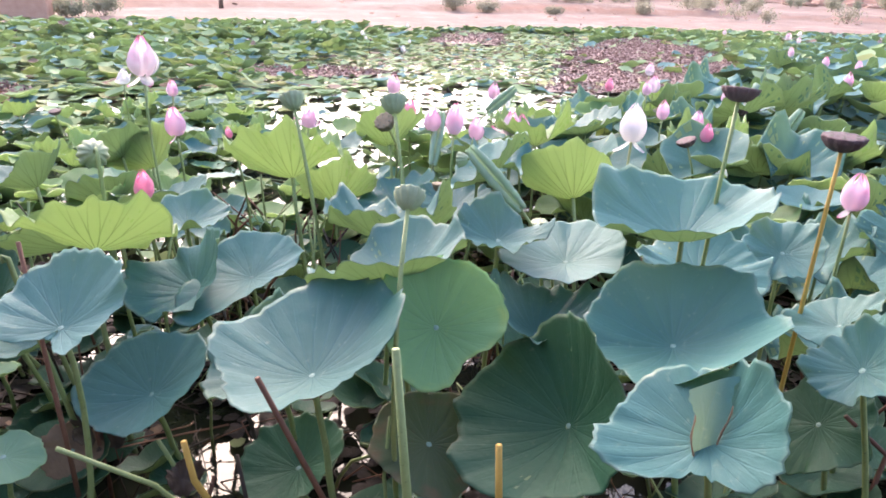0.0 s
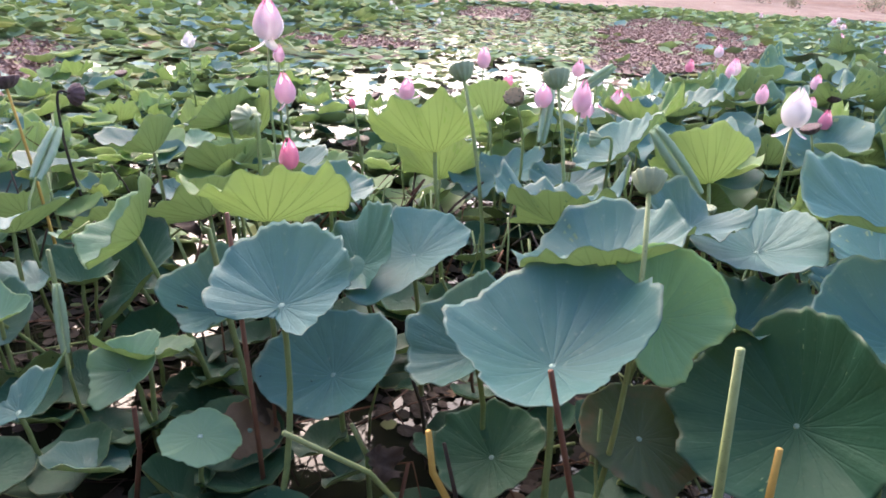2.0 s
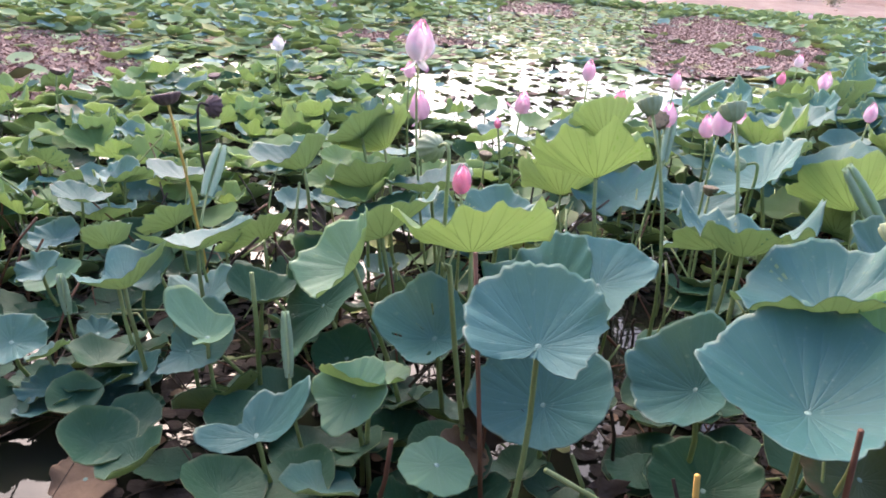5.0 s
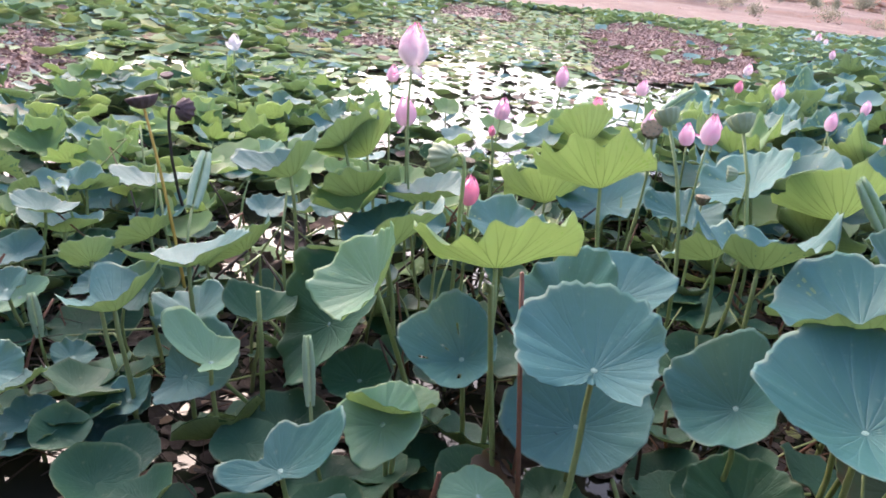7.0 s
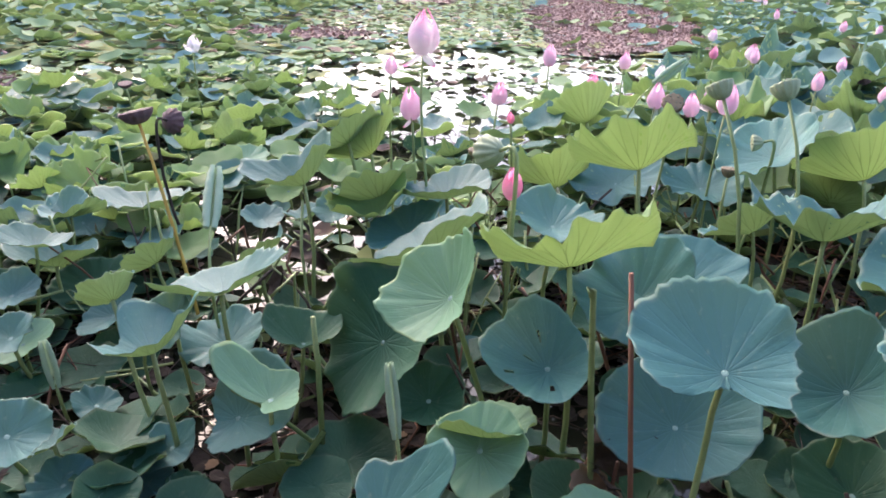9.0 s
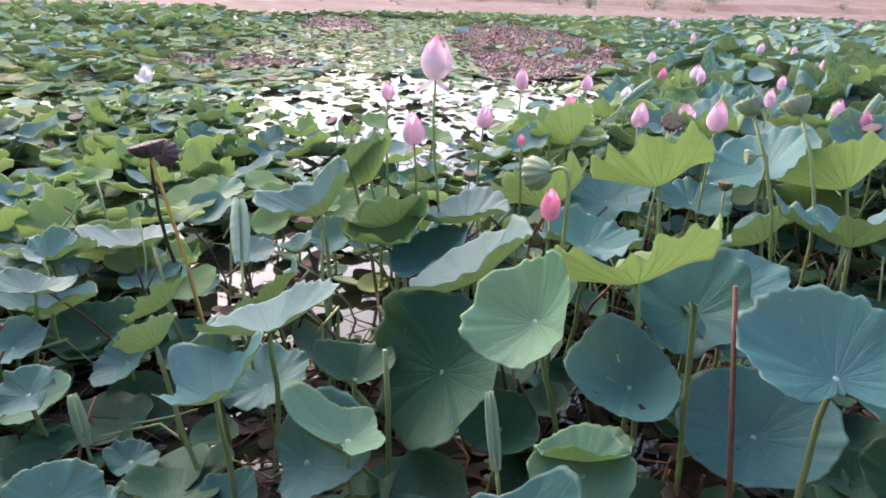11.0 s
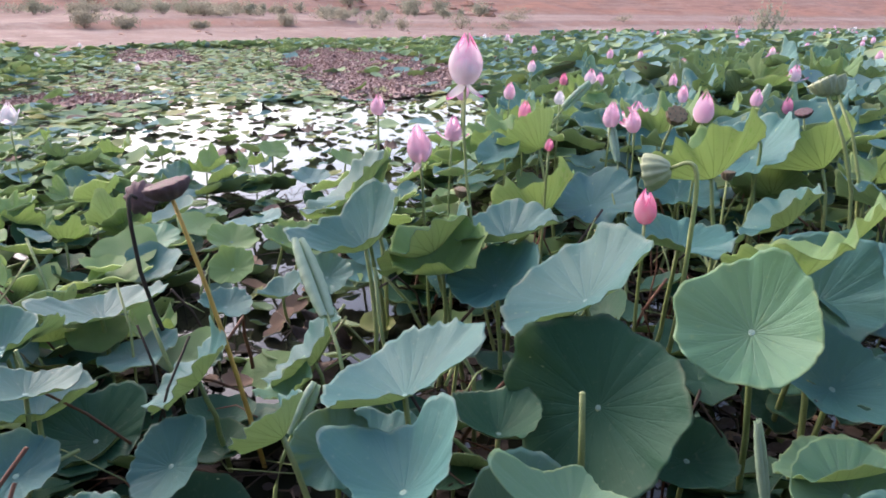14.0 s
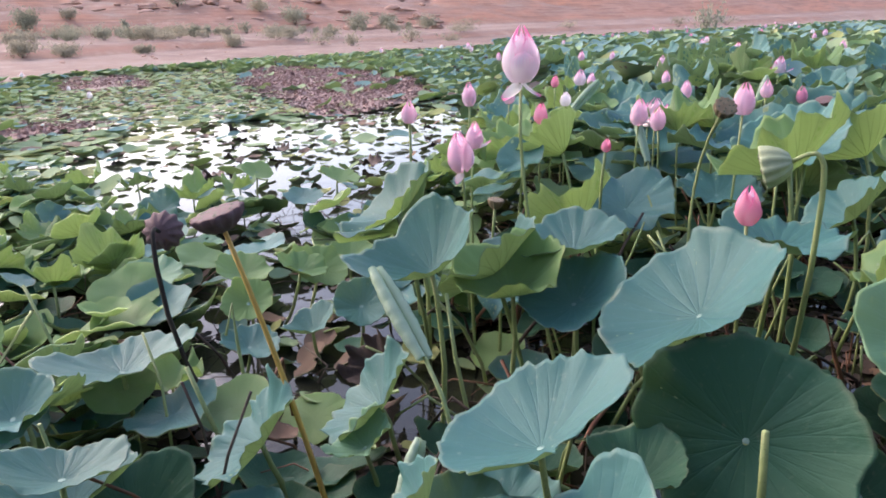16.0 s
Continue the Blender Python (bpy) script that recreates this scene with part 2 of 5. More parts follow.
for m in (BUSH_LEAF, BUSH_DRY):
    b = m.node_tree.nodes["Principled BSDF"]
    thin(m.node_tree, b, b.inputs["Base Color"].links[0].from_socket, 0.45)
TWIG = mottled("twig bark", (0.060, 0.040, 0.028), (0.150, 0.110, 0.080), 20.0, 0.85)
WOOD = mottled("weathered wood", (0.080, 0.045, 0.030), (0.200, 0.120, 0.080), 12.0, 0.85)


# ---------------------------------------------------------------- mesh helpers
def smooth(me):
    me.polygons.foreach_set("use_smooth", [True] * len(me.polygons))
    return me


def part(name, me, parent, label="", materials=()):
    ob = new(name, me)
    for m in materials:
        me.materials.append(m)
    ob.parent = parent
    return tagged(ob, label=label)


def thing(name, at=(0, 0, 0), turn=0.0, **tags):
    ob = new(name)
    ob.empty_display_size = 0.02
    ob.matrix_basis = pose(*at, 0, 0, turn)
    return tagged(ob, **tags)


def tube_data(points, radii, sides=7, cap=True):
    """Vertices and faces of a tapered tube through the points."""
    verts, faces = [], []
    pts = [Vector(p) for p in points]
    up = Vector((0.31, 0.17, 0.93)).normalized()
    for i, p in enumerate(pts):
        d = (pts[min(i + 1, len(pts) - 1)] - pts[max(i - 1, 0)]).normalized()
        a = d.cross(up)
        if a.length < 0.1:
            a = d.cross(Vector((1, 0, 0)))
        a.normalize()
        c = d.cross(a)
        for k in range(sides):
            w = 2 * math.pi * k / sides
            verts.append(p + radii[i] * (math.cos(w) * a + math.sin(w) * c))
    for i in range(len(pts) - 1):
        for k in range(sides):
            q = (k + 1) % sides
            faces.append((i * sides + k, i * sides + q, (i + 1) * sides + q, (i + 1) * sides + k))
    if cap:
        faces.append(tuple(range(sides - 1, -1, -1)))
        n = (len(pts) - 1) * sides
        faces.append(tuple(range(n, n + sides)))
    return verts, faces


def mesh_of(name, verts, faces):
    me = bpy.data.meshes.new(name)
    me.from_pydata([tuple(v) for v in verts], [], faces)
    me.update()
    return me


def tube(name, points, radii, sides=7):
    return smooth(mesh_of(name, *tube_data(points, radii, sides)))


def bend(a, b, top_dir, n=7, wobble=0.0, rnd=None):
    """Points of a stalk from a up to b, which it meets along top_dir."""
    a, b, d = Vector(a), Vector(b), Vector(top_dir)
    mid = b - d * (b - a).length * 0.45
    out = []
    for i in range(n):
        s = i / (n - 1)
        p = (1 - s) ** 2 * a + 2 * s * (1 - s) * mid + s * s * b
        if wobble and 0 < i < n - 1:
            p = p + Vector((rnd.uniform(-1, 1), rnd.uniform(-1, 1), 0)) * wobble
        out.append(p)
    return out


# ---------------------------------------------------------------- lotus leaf
RINGS = (0.0, 0.05, 0.14, 0.28, 0.45, 0.62, 0.78, 0.89, 0.96, 1.0)


def blade_mesh(radius, cup, sa, sb, seed, ruffle=0.10, segs=84, ragged=0.0, bite=None, turn=0.0, rings=RINGS, thick=0.0012, holes=(), rim=(), three=(0.0, 0.0)):
    """A lotus blade with an upper and a lower skin: cupped about its hub, twisted, ruffled at the rim."""
    rnd = random.Random(seed)
    waves = [(k, rnd.uniform(0, 6.28), rnd.uniform(0.3, 1.0) / (0.5 + 0.25 * k)) for k in (3, 4, 5, 7, 9)]
    frill = [(k, rnd.uniform(0, 6.28), rnd.uniform(0.4, 1.0)) for k in (11, 14, 17, 23)]
    lobes = [(k, rnd.uniform(0, 6.28), rnd.uniform(0.2, 1.0)) for k in (2, 3, 5, 8, 13)]
    teeth = [rnd.uniform(-1, 1) for _ in range(segs)]
    shrink = 1 / math.sqrt(1 + cup * cup)
    verts, uvs = [], []
    for rho in rings[1:]:
        for j in range(segs):
            w = 2 * math.pi * j / segs
            lim = 1 + (0.014 if rim else 0.036) * sum(a * math.sin(k * w + p) for k, p, a in lobes) + 0.009 * teeth[j] + 0.008 * math.sin(19 * w + frill[2][1]) * frill[1][2] + 0.007 * math.sin(27 * w + frill[0][1])
            lim += sum(rim[2 * i] * math.cos((i + 1) * w) + rim[2 * i + 1] * math.sin((i + 1) * w) for i in range(len(rim) // 2))
            lim = max(0.10, lim + ragged * teeth[j])
            if bite:
                gap = abs((w - bite[0] + math.pi) % (2 * math.pi) - math.pi)
                lim = max(0.07, lim - max(0.0, bite[2] * (1 - gap / bite[1])))
            r = radius * rho * (1 + (lim - 1) * rho)
            e = r / radius
            z = cup * e ** 1.5 + (sa * math.cos(2 * w) + sb * math.sin(2 * w)) * e * e + (three[0] * math.cos(3 * w) + three[1] * math.sin(3 * w)) * e ** 2.5
            z += 1.35 * ruffle * min(rho, e) ** 3.2 * sum(a * math.sin(k * w + p) for k, p, a in waves)
            z += 0.32 * ruffle * max(0.0, rho - 0.55) ** 1.5 * 3.3 * sum(a * math.sin(k * w + p) for k, p, a in frill)
            z += 0.006 * rho * (1.2 - rho) * math.cos(21 * w) + 0.006 * rho * math.sin(13 * w + waves[0][1])
            verts.append((r * math.cos(w) * shrink, r * math.sin(w) * shrink, radius * z))
            uvs.append((j / segs, rho))
    n = len(verts)
    top = [(0, 0, 0)] + verts
    low = [(x, y, z - thick) for x, y, z in top]
    faces, mats, fuv = [], [], []
    for side, base in ((0, 0), (1, n + 1)):
        for j in range(segs):
            q = (j + 1) % segs
            f = [base, base + 1 + j, base + 1 + q]
            u = [((j + 0.5) / segs, 0), (j / segs, rings[1]), ((j + 1) / segs, rings[1])]
            if side:
                f, u = f[::-1], u[::-1]
            faces.append(f), fuv.append(u), mats.append(side)
            for i in range(len(rings) - 2):
                if (i, j) in holes:
                    continue
                a, c = base + 1 + i * segs, base + 1 + (i + 1) * segs
                f = [a + j, c + j, c + q, a + q]
                u = [(j / segs, rings[i + 1]), (j / segs, rings[i + 2]), ((j + 1) / segs, rings[i + 2]), ((j + 1) / segs, rings[i + 1])]
                if side:
                    f, u = f[::-1], u[::-1]
                faces.append(f), fuv.append(u), mats.append(side)
    a, c = 1 + (len(rings) - 2) * segs, n + 2 + (len(rings) - 2) * segs
    for j in range(segs):
        q = (j + 1) % segs
        faces.append([a + j, c + j, c + q, a + q])
        fuv.append([(j / segs, 1)] * 4)
        mats.append(0)
    me = mesh_of("blade", top + low, faces)
    me.polygons.foreach_set("material_index", mats)
    layer = me.uv_layers.new(name="UVMap")
    layer.data.foreach_set("uv", [v for f in fuv for p in f for v in p])
    return smooth(me)


def tilt_of(nx, ny):
    n = Vector((nx, ny, 1)).normalized()
    u = (Vector((1, 0, 0)) - n * n.x).normalized()
    v = n.cross(u)
    return Matrix((u, v, n)).transposed(), n


LEAF_LABELS = {
    "blue": "blue-green waxy lotus leaf standing on its stalk above the pond",
    "fresh": "fresh light-green lotus leaf standing on its stalk",
    "bright": "bright young green lotus leaf with a yellowing rim",
    "dark": "large dark green lotus leaf low among its neighbours",
    "lime": "yellow-green lotus leaf standing among others above the pond",
    "old": "ageing lotus leaf with browned edge low over the water",
    "yellow": "yellow-green lotus leaf turned so that its underside shows",
}
TOPS = {"blue": LEAF_TOP, "fresh": LEAF_TOP_FRESH, "old": LEAF_TOP_OLD, "yellow": LEAF_TOP_LIME, "lime": LEAF_TOP_LIME, "bright": LEAF_TOP_BRIGHT, "dark": LEAF_TOP_DARK}
count = [0]


def leaf(x, y, z, nx, ny, radius, cup, sa=0.0, sb=0.0, tone="blue", ruffle=0.09, ragged=0.0, bite=None, foot=None, label="", holes=(), rim=(), three=(0.0, 0.0)):
    """One lotus leaf: hub at x, y, z, its axis along (nx, ny, 1), on a stalk that rises from the pond's bed."""
    count[0] += 1
    seed = count[0] * 7 + 3
    rnd = random.Random(seed)
    turn, n = tilt_of(nx, ny)
    root = thing("lotus_leaf", (x, y, 0), label=label or LEAF_LABELS[tone], category="leaf", group="lotus leaves")
    me = blade_mesh(radius, cup, sa, sb, seed, ruffle, ragged=ragged, bite=bite, holes=holes, rim=rim, three=three)
    blade = part("blade", me, root, materials=(TOPS[tone], LEAF_UNDER))
    blade.matrix_basis = Matrix.Translation((0, 0, z)) @ turn.to_4x4()
    hub = smooth(mesh_of("hub", *disc_data(0.0066, 0.0012)))
    ob = part("hub", hub, blade, "pale round hub where the veins meet", (HUB,))
    ob.matrix_basis = Matrix.Translation((0, 0, 0.0008))
    if foot is None:
        foot = (-nx * 0.12 + rnd.uniform(-0.07, 0.07), -ny * 0.12 + rnd.uniform(-0.02, 0.12))
    down = Vector((n.x * 0.5, n.y * 0.5, 1)).normalized()
    pts = bend((foot[0], foot[1], -0.12), Vector((0, 0, z - 0.002)), down, 8, 0.004, rnd)
    r = 0.0074 * (0.75 + radius * 1.5)
    part("stalk", tube("stalk", pts, [r * 1.15 - 0.3 * r * i / 7 for i in range(8)]), root, "rough olive-green stalk", (STALK,))
    return root


def disc_data(radius, height, sides=14):
    verts = [(0, 0, height)]
    for r, h in ((0.55, 0.75), (1.0, 0.0)):
        verts += [(radius * r * math.cos(2 * math.pi * k / sides), radius * r * math.sin(2 * math.pi * k / sides), height * h) for k in range(sides)]
    faces = [(0, 1 + k, 1 + (k + 1) % sides) for k in range(sides)]
    faces += [(1 + k, 1 + sides + k, 1 + sides + (k + 1) % sides, 1 + (k + 1) % sides) for k in range(sides)]
    return verts, faces


# ---------------------------------------------------------------- ground and water
SHORE = ((-60, -8), (-30, 6), (-12.6, 20), (-9.2, 22.4), (-4.2, 24.2), (-1.5, 25.0), (2.0, 27.0), (7, 29.6), (13, 29.6), (20, 30), (34, 31), (60, 33), (110, 37), (400, 60))


def shore_y(x):
    for (x0, y0), (x1, y1) in zip(SHORE, SHORE[1:]):
        if x <= x1:
            return y0 + (y1 - y0) * (x - x0) / (x1 - x0)
    return SHORE[-1][1]


def bank_edge(x):
    """The edge of the near bank, along which the camera is carried; the rise behind it is added."""
    edge = 0.7 if x > -0.6 else 0.7 + min(1.0, (-0.6 - x) * 0.42)
    return edge + (min(2.6, (-3.1 - x) * 1.9) if x < -3.1 else 0.0)


def ground_height(x, y):
    s = (y - shore_y(x)) * 0.85
    near = bank_edge(x) - 0.35 - y
    if near > 0:
        # unseen rise behind the camera, added to block sky light from the near leaves
        shade_rise = max(0.0, min(2.0, near - 0.6)) * 1.25
        return -0.35 + min(0.55, near * 1.1) + shade_rise + 0.02 * noise.noise((x * 2, y * 2, 0))
    if s < 0:
        return max(-0.35, 0.02 + s * 0.12)
    rough = noise.noise((x * 0.12, y * 0.12, 3.0))
    z = 0.02 + 0.035 * s + 0.03 * noise.noise((x * 0.5, y * 0.5, 1.0))
    cut = 9.5 + 3.5 * noise.noise((x * 0.06, 4.0, 0)) + 0.6 * noise.noise((x * 0.5, 8.0, 0))
    step = max(0.0, min(1.0, (s - cut) / 0.7))
    z += step * (0.34 + 0.25 * noise.noise((x * 0.09, 12.0, 0)))
    hill = max(0.0, s - 21 - 4 * noise.noise((x * 0.05, 20.0, 0)))
    rise = 1 - math.exp(-hill / 13)
    tall = 4.8 + 0.02 * min(120, max(-40, x)) + 0.9 * rough
    z += rise * tall
    if hill > 0:
        ledge = z * 3.0
        z += (0.16 * math.sin(2 * math.pi * ledge) + 0.45 * noise.noise((x * 0.35, y * 0.35, 6)) + 0.30 * noise.noise((x * 0.9, y * 0.9, 2))) * min(1, hill / 6) + 0.25 * rough * min(1, hill / 5)
    return z


def ground_sheet():
    xs = [-1500, -700, -350, -200, -130] + [-90 + i * 2.0 for i in range(25)] + [-40 + i * 0.8 for i in range(50)] + [0 + i * 0.8 for i in range(75)] + [60 + i * 3.0 for i in range(20)] + [125, 160, 250, 450, 900, 1700]
    ys = [-1500, -600, -200, -60, -20, -12, -10, -8, -6, -4, -3] + [-2 + i * 0.2 for i in range(14)] + [1 + i * 0.4 for i in range(10)] + [6, 9, 13, 16] + [18 + i * 0.6 for i in range(70)] + [60 + i * 1.2 for i in range(40)] + [110, 125, 160, 250, 500, 1000, 2500]
    verts = [(x, y, ground_height(x, y)) for y in ys for x in xs]
    w = len(xs)
    faces = [(j * w + i, j * w + i + 1, (j + 1) * w + i + 1, (j + 1) * w + i) for j in range(len(ys) - 1) for i in range(w - 1)]
    me = smooth(mesh_of("ground", verts, faces))
    me.materials.append(GROUND)
    me.materials.append(BANK_DARK)
    me.polygons.foreach_set("material_index", [1 if p.center.y < bank_edge(p.center.x) + 0.6 and abs(p.center.x) < 60 else 0 for p in me.polygons])
    return tagged(new("ground", me), "red sandy ground with rocky hill and an unseen dark bank added to block sky light", "ground", kind="structure")


ground_sheet()
me = mesh_of("water", [(-300, -40, 0), (300, -40, 0), (300, 90, 0), (-300, 90, 0)], [(0, 1, 2, 3)])
me.materials.append(WATER)
tagged(new("water", me), "still dark pond water that mirrors the bright sky", "water", kind="structure")

# ---------------------------------------------------------------- lotus leaves close to the path
leaf(-0.799, 1.329, 0.640, -0.20, -0.40, 0.150, 0.26, -0.02, 0.06, "blue", ruffle=0.06, ragged=0.045, bite=(4.30, 0.95, 0.85), foot=(-0.06, -0.06), label="torn blue-green lotus leaf cupped towards the pond", rim=(-0.06, 0.30, 0.02, -0.04, 0.00, 0.00, -0.05, 0.04))
leaf(-0.734, 1.559, 0.337, -0.31, -0.42, 0.178, 0.33, 0.03, -0.04, "blue", ruffle=0.03, rim=(0.03, 0.06, 0.07, -0.03, -0.02, -0.00, -0.00, 0.01), three=(0.01, 0.01))
leaf(-0.257, 1.260, 0.584, -0.22, -0.09, 0.217, 0.40, 0.07, 0.03, "blue", ruffle=0.03, ragged=0.02, label="large blue-green lotus leaf with a nibbled edge", rim=(0.01, 0.16, -0.04, 0.03, 0.03, 0.05, 0.05, -0.03), three=(-0.00, -0.00))
leaf(-0.398, 1.480, 0.474, -0.80, -0.37, 0.157, 0.58, 0.08, 0.01, "blue", ruffle=0.05, label="pale blue-green lotus leaf with a browning edge", rim=(-0.03, 0.04, -0.08, 0.04, -0.01, 0.05, -0.03, 0.01), three=(0.00, -0.00))
leaf(-0.007, 1.448, 0.607, 0.38, -0.94, 0.159, 0.37, 0.07, -0.03, "bright", ruffle=0.04, rim=(-0.06, 0.07, -0.03, 0.08, 0.05, 0.06, 0.04, -0.04), three=(-0.00, -0.00))
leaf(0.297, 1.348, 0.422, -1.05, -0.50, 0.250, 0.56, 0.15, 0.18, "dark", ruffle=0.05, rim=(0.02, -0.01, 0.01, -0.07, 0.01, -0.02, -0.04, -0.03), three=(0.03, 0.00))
leaf(0.536, 1.438, 0.583, -0.35, -0.23, 0.242, 0.46, -0.05, -0.05, "blue", ruffle=0.05, rim=(0.12, -0.21, -0.18, -0.10, -0.05, 0.10, 0.05, 0.04), three=(-0.01, 0.01))
torn_leaf = leaf(0.452, 0.997, 0.637, -0.64, -0.26, 0.144, 0.35, 0.19, 0.08, "blue", ruffle=0.05, ragged=0.03, label="torn and folded blue-green lotus leaf", rim=(-0.01, 0.13, 0.11, -0.13, -0.06, -0.08, 0.03, 0.08), three=(-0.00, -0.00))
leaf(0.343, 1.818, 0.635, -0.21, -0.10, 0.186, 0.28, 0.11, 0.05, "blue", ruffle=0.05, rim=(-0.05, 0.01, -0.03, -0.03, -0.01, -0.01, -0.01, 0.02), three=(0.00, 0.00))
leaf(-0.016, 1.392, 0.330, 0.15, -0.51, 0.139, 0.08, -0.06, 0.09, "old", ruffle=0.05)
leaf(0.609, 1.692, 0.761, -0.14, -0.07, 0.238, 0.44, -0.05, -0.06, "blue", ruffle=0.05, rim=(-0.02, 0.00, 0.03, -0.02, 0.03, 0.01, -0.01, 0.01), three=(0.00, -0.00))
leaf(0.248, 1.615, 0.515, 0.08, -0.07, 0.172, 0.55, 0.13, -0.03)
leaf(-0.109, 1.565, 0.664, -0.33, 0.13, 0.213, 0.42, -0.08, 0.12, ruffle=0.08)
leaf(-0.567, 1.938, 0.511, -0.29, -0.28, 0.186, 0.26, -0.01, -0.02, "blue", ruffle=0.05, rim=(-0.11, -0.09, -0.12, 0.13, 0.16, 0.06, 0.02, -0.04), three=(-0.03, -0.01))
leaf(-1.206, 1.489, 0.358, -0.44, -0.42, 0.109, 0.26, 0.09, -0.03, "fresh", ruffle=0.05, rim=(0.04, -0.02, -0.04, -0.02, 0.00, 0.04, 0.02, -0.06), three=(-0.01, -0.00))
leaf(-1.251, 1.701, 0.612, -1.01, -0.34, 0.149, 0.49, 0.14, -0.05, "fresh", ruffle=0.05, foot=(0.20, 0.10), rim=(-0.00, 0.01, -0.02, 0.01, 0.02, 0.01, 0.03, 0.02), three=(0.00, -0.00))
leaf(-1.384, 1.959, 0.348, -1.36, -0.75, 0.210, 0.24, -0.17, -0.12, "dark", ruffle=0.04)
leaf(-1.024, 1.650, 0.449, -0.35, -0.47, 0.139, 0.57, 0.01, -0.00, "blue", ruffle=0.05, label="blue-green lotus leaf with small holes", holes=((3, 21), (4, 44), (3, 62), (3, 63), (2, 33)), rim=(-0.11, 0.06, -0.07, -0.08, -0.05, 0.03, 0.04, -0.02), three=(-0.00, -0.00))
leaf(-1.266, 2.556, 0.416, -0.44, -0.08, 0.149, 0.38, 0.02, -0.05, "blue", ruffle=0.05, rim=(0.04, -0.01, 0.08, 0.01, 0.02, -0.05, -0.05, 0.00), three=(-0.00, 0.01))
leaf(-1.115, 2.716, 0.497, -0.19, 0.10, 0.188, 0.32, -0.02, 0.06, "blue", ruffle=0.05, rim=(-0.04, -0.06, -0.00, 0.08, 0.00, -0.01, -0.02, -0.01), three=(0.01, -0.01))
leaf(-0.721, 1.892, 0.491, -0.46, -0.47, 0.175, 0.49, 0.20, 0.10)
leaf(-1.239, 2.187, 0.498, -0.53, 0.38, 0.231, 0.31, -0.03, 0.04, "blue", ruffle=0.05, rim=(0.02, 0.01, 0.02, 0.00, -0.01, 0.00, 0.01, 0.05), three=(0.02, 0.01))
leaf(-1.815, 2.076, 0.443, -0.26, 0.34, 0.162, 0.36, -0.02, 0.07, "blue", ruffle=0.05, ragged=0.03, rim=(0.05, 0.23, 0.23, 0.02, 0.11, -0.20, -0.10, -0.05), three=(-0.01, 0.01))
leaf(-0.948, 1.803, 0.638, -0.08, 0.64, 0.215, 0.35, -0.01, -0.05, "yellow", ruffle=0.12, rim=(0.04, -0.03, 0.04, 0.07, -0.03, -0.10, 0.00, -0.01), three=(0.01, 0.01))
leaf(-0.535, 2.413, 0.697, -0.22, 0.42, 0.216, 0.55, -0.07, 0.15, "yellow", ruffle=0.12, rim=(-0.07, -0.06, 0.06, -0.03, 0.01, -0.01, 0.01, 0.02), three=(-0.00, 0.00))
leaf(0.513, 2.689, 0.576, -0.13, 0.74, 0.239, 0.59, 0.05, 0.07, "yellow", ruffle=0.08, rim=(-0.08, 0.08, -0.10, 0.03, 0.01, -0.02, -0.03, 0.01), three=(0.00, -0.00))
leaf(-0.164, 1.967, 0.629, -0.04, 0.25, 0.215, 0.50, 0.07, -0.11, "blue", ruffle=0.12)
leaf(0.153, 1.805, 0.697, 0.10, -0.16, 0.140, 0.38, 0.02, -0.14, ruffle=0.12)
leaf(-1.623, 2.698, 0.552, -0.46, 0.05, 0.179, 0.59, 0.05, -0.00, "blue", ruffle=0.05, rim=(-0.01, 0.06, 0.09, -0.04, -0.08, 0.01, -0.02, 0.02), three=(-0.01, -0.00))
leaf(-1.747, 1.788, 0.247, -0.42, -0.50, 0.121, 0.32, -0.16, 0.04, "blue", ruffle=0.04, ragged=0.02, rim=(0.43, 0.09, -0.00, 0.09, 0.05, 0.03, -0.01, -0.02), three=(0.00, -0.00))
leaf(-1.421, 1.389, 0.292, -0.29, -0.34, 0.091, 0.32, 0.11, 0.03, "blue", ruffle=0.04, ragged=0.02, rim=(0.20, 0.45, 0.43, 0.39, 0.20, -0.13, 0.15, 0.15), three=(0.00, -0.00))
leaf(-0.988, 1.334, 0.303, 0.13, -0.13, 0.085, -0.04, -0.06, 0.01, "fresh", ruffle=0.03)
leaf(-1.940, 1.837, 0.411, -0.29, 0.16, 0.137, 0.52, 0.08, -0.01, "blue", ruffle=0.05, rim=(0.09, 0.07, -0.08, 0.02, 0.15, -0.07, 0.04, 0.08), three=(0.00, 0.00))
leaf(-1.832, 2.184, 0.221, -0.16, -0.11, 0.139, 0.31, 0.10, -0.00)
leaf(-2.495, 2.735, 0.234, 0.00, 0.18, 0.149, 0.44, 0.03, -0.06, "blue", ruffle=0.05, rim=(-0.01, -0.02, 0.07, 0.07, -0.06, -0.03, 0.02, 0.00), three=(-0.00, -0.00))
leaf(-2.454, 2.309, 0.166, -0.15, -0.19, 0.107, 0.29, 0.10, -0.06, "fresh", ruffle=0.03, rim=(0.04, 0.00, -0.01, -0.01, 0.03, -0.02, -0.00, -0.02), three=(-0.00, 0.00))
leaf(-2.237, 2.466, 0.173, -0.46, -0.32, 0.112, 0.41, 0.02, -0.03, "blue", ruffle=0.05, rim=(0.09, -0.04, -0.03, 0.11, 0.05, 0.02, 0.04, 0.00), three=(-0.00, -0.00))
leaf(-1.600, 2.039, 0.302, 0.07, -0.05, 0.114, 0.56, 0.02, -0.05, "dark", ruffle=0.05, rim=(-0.06, 0.08, 0.08, 0.02, 0.01, 0.01, 0.02, -0.00), three=(-0.01, -0.00))
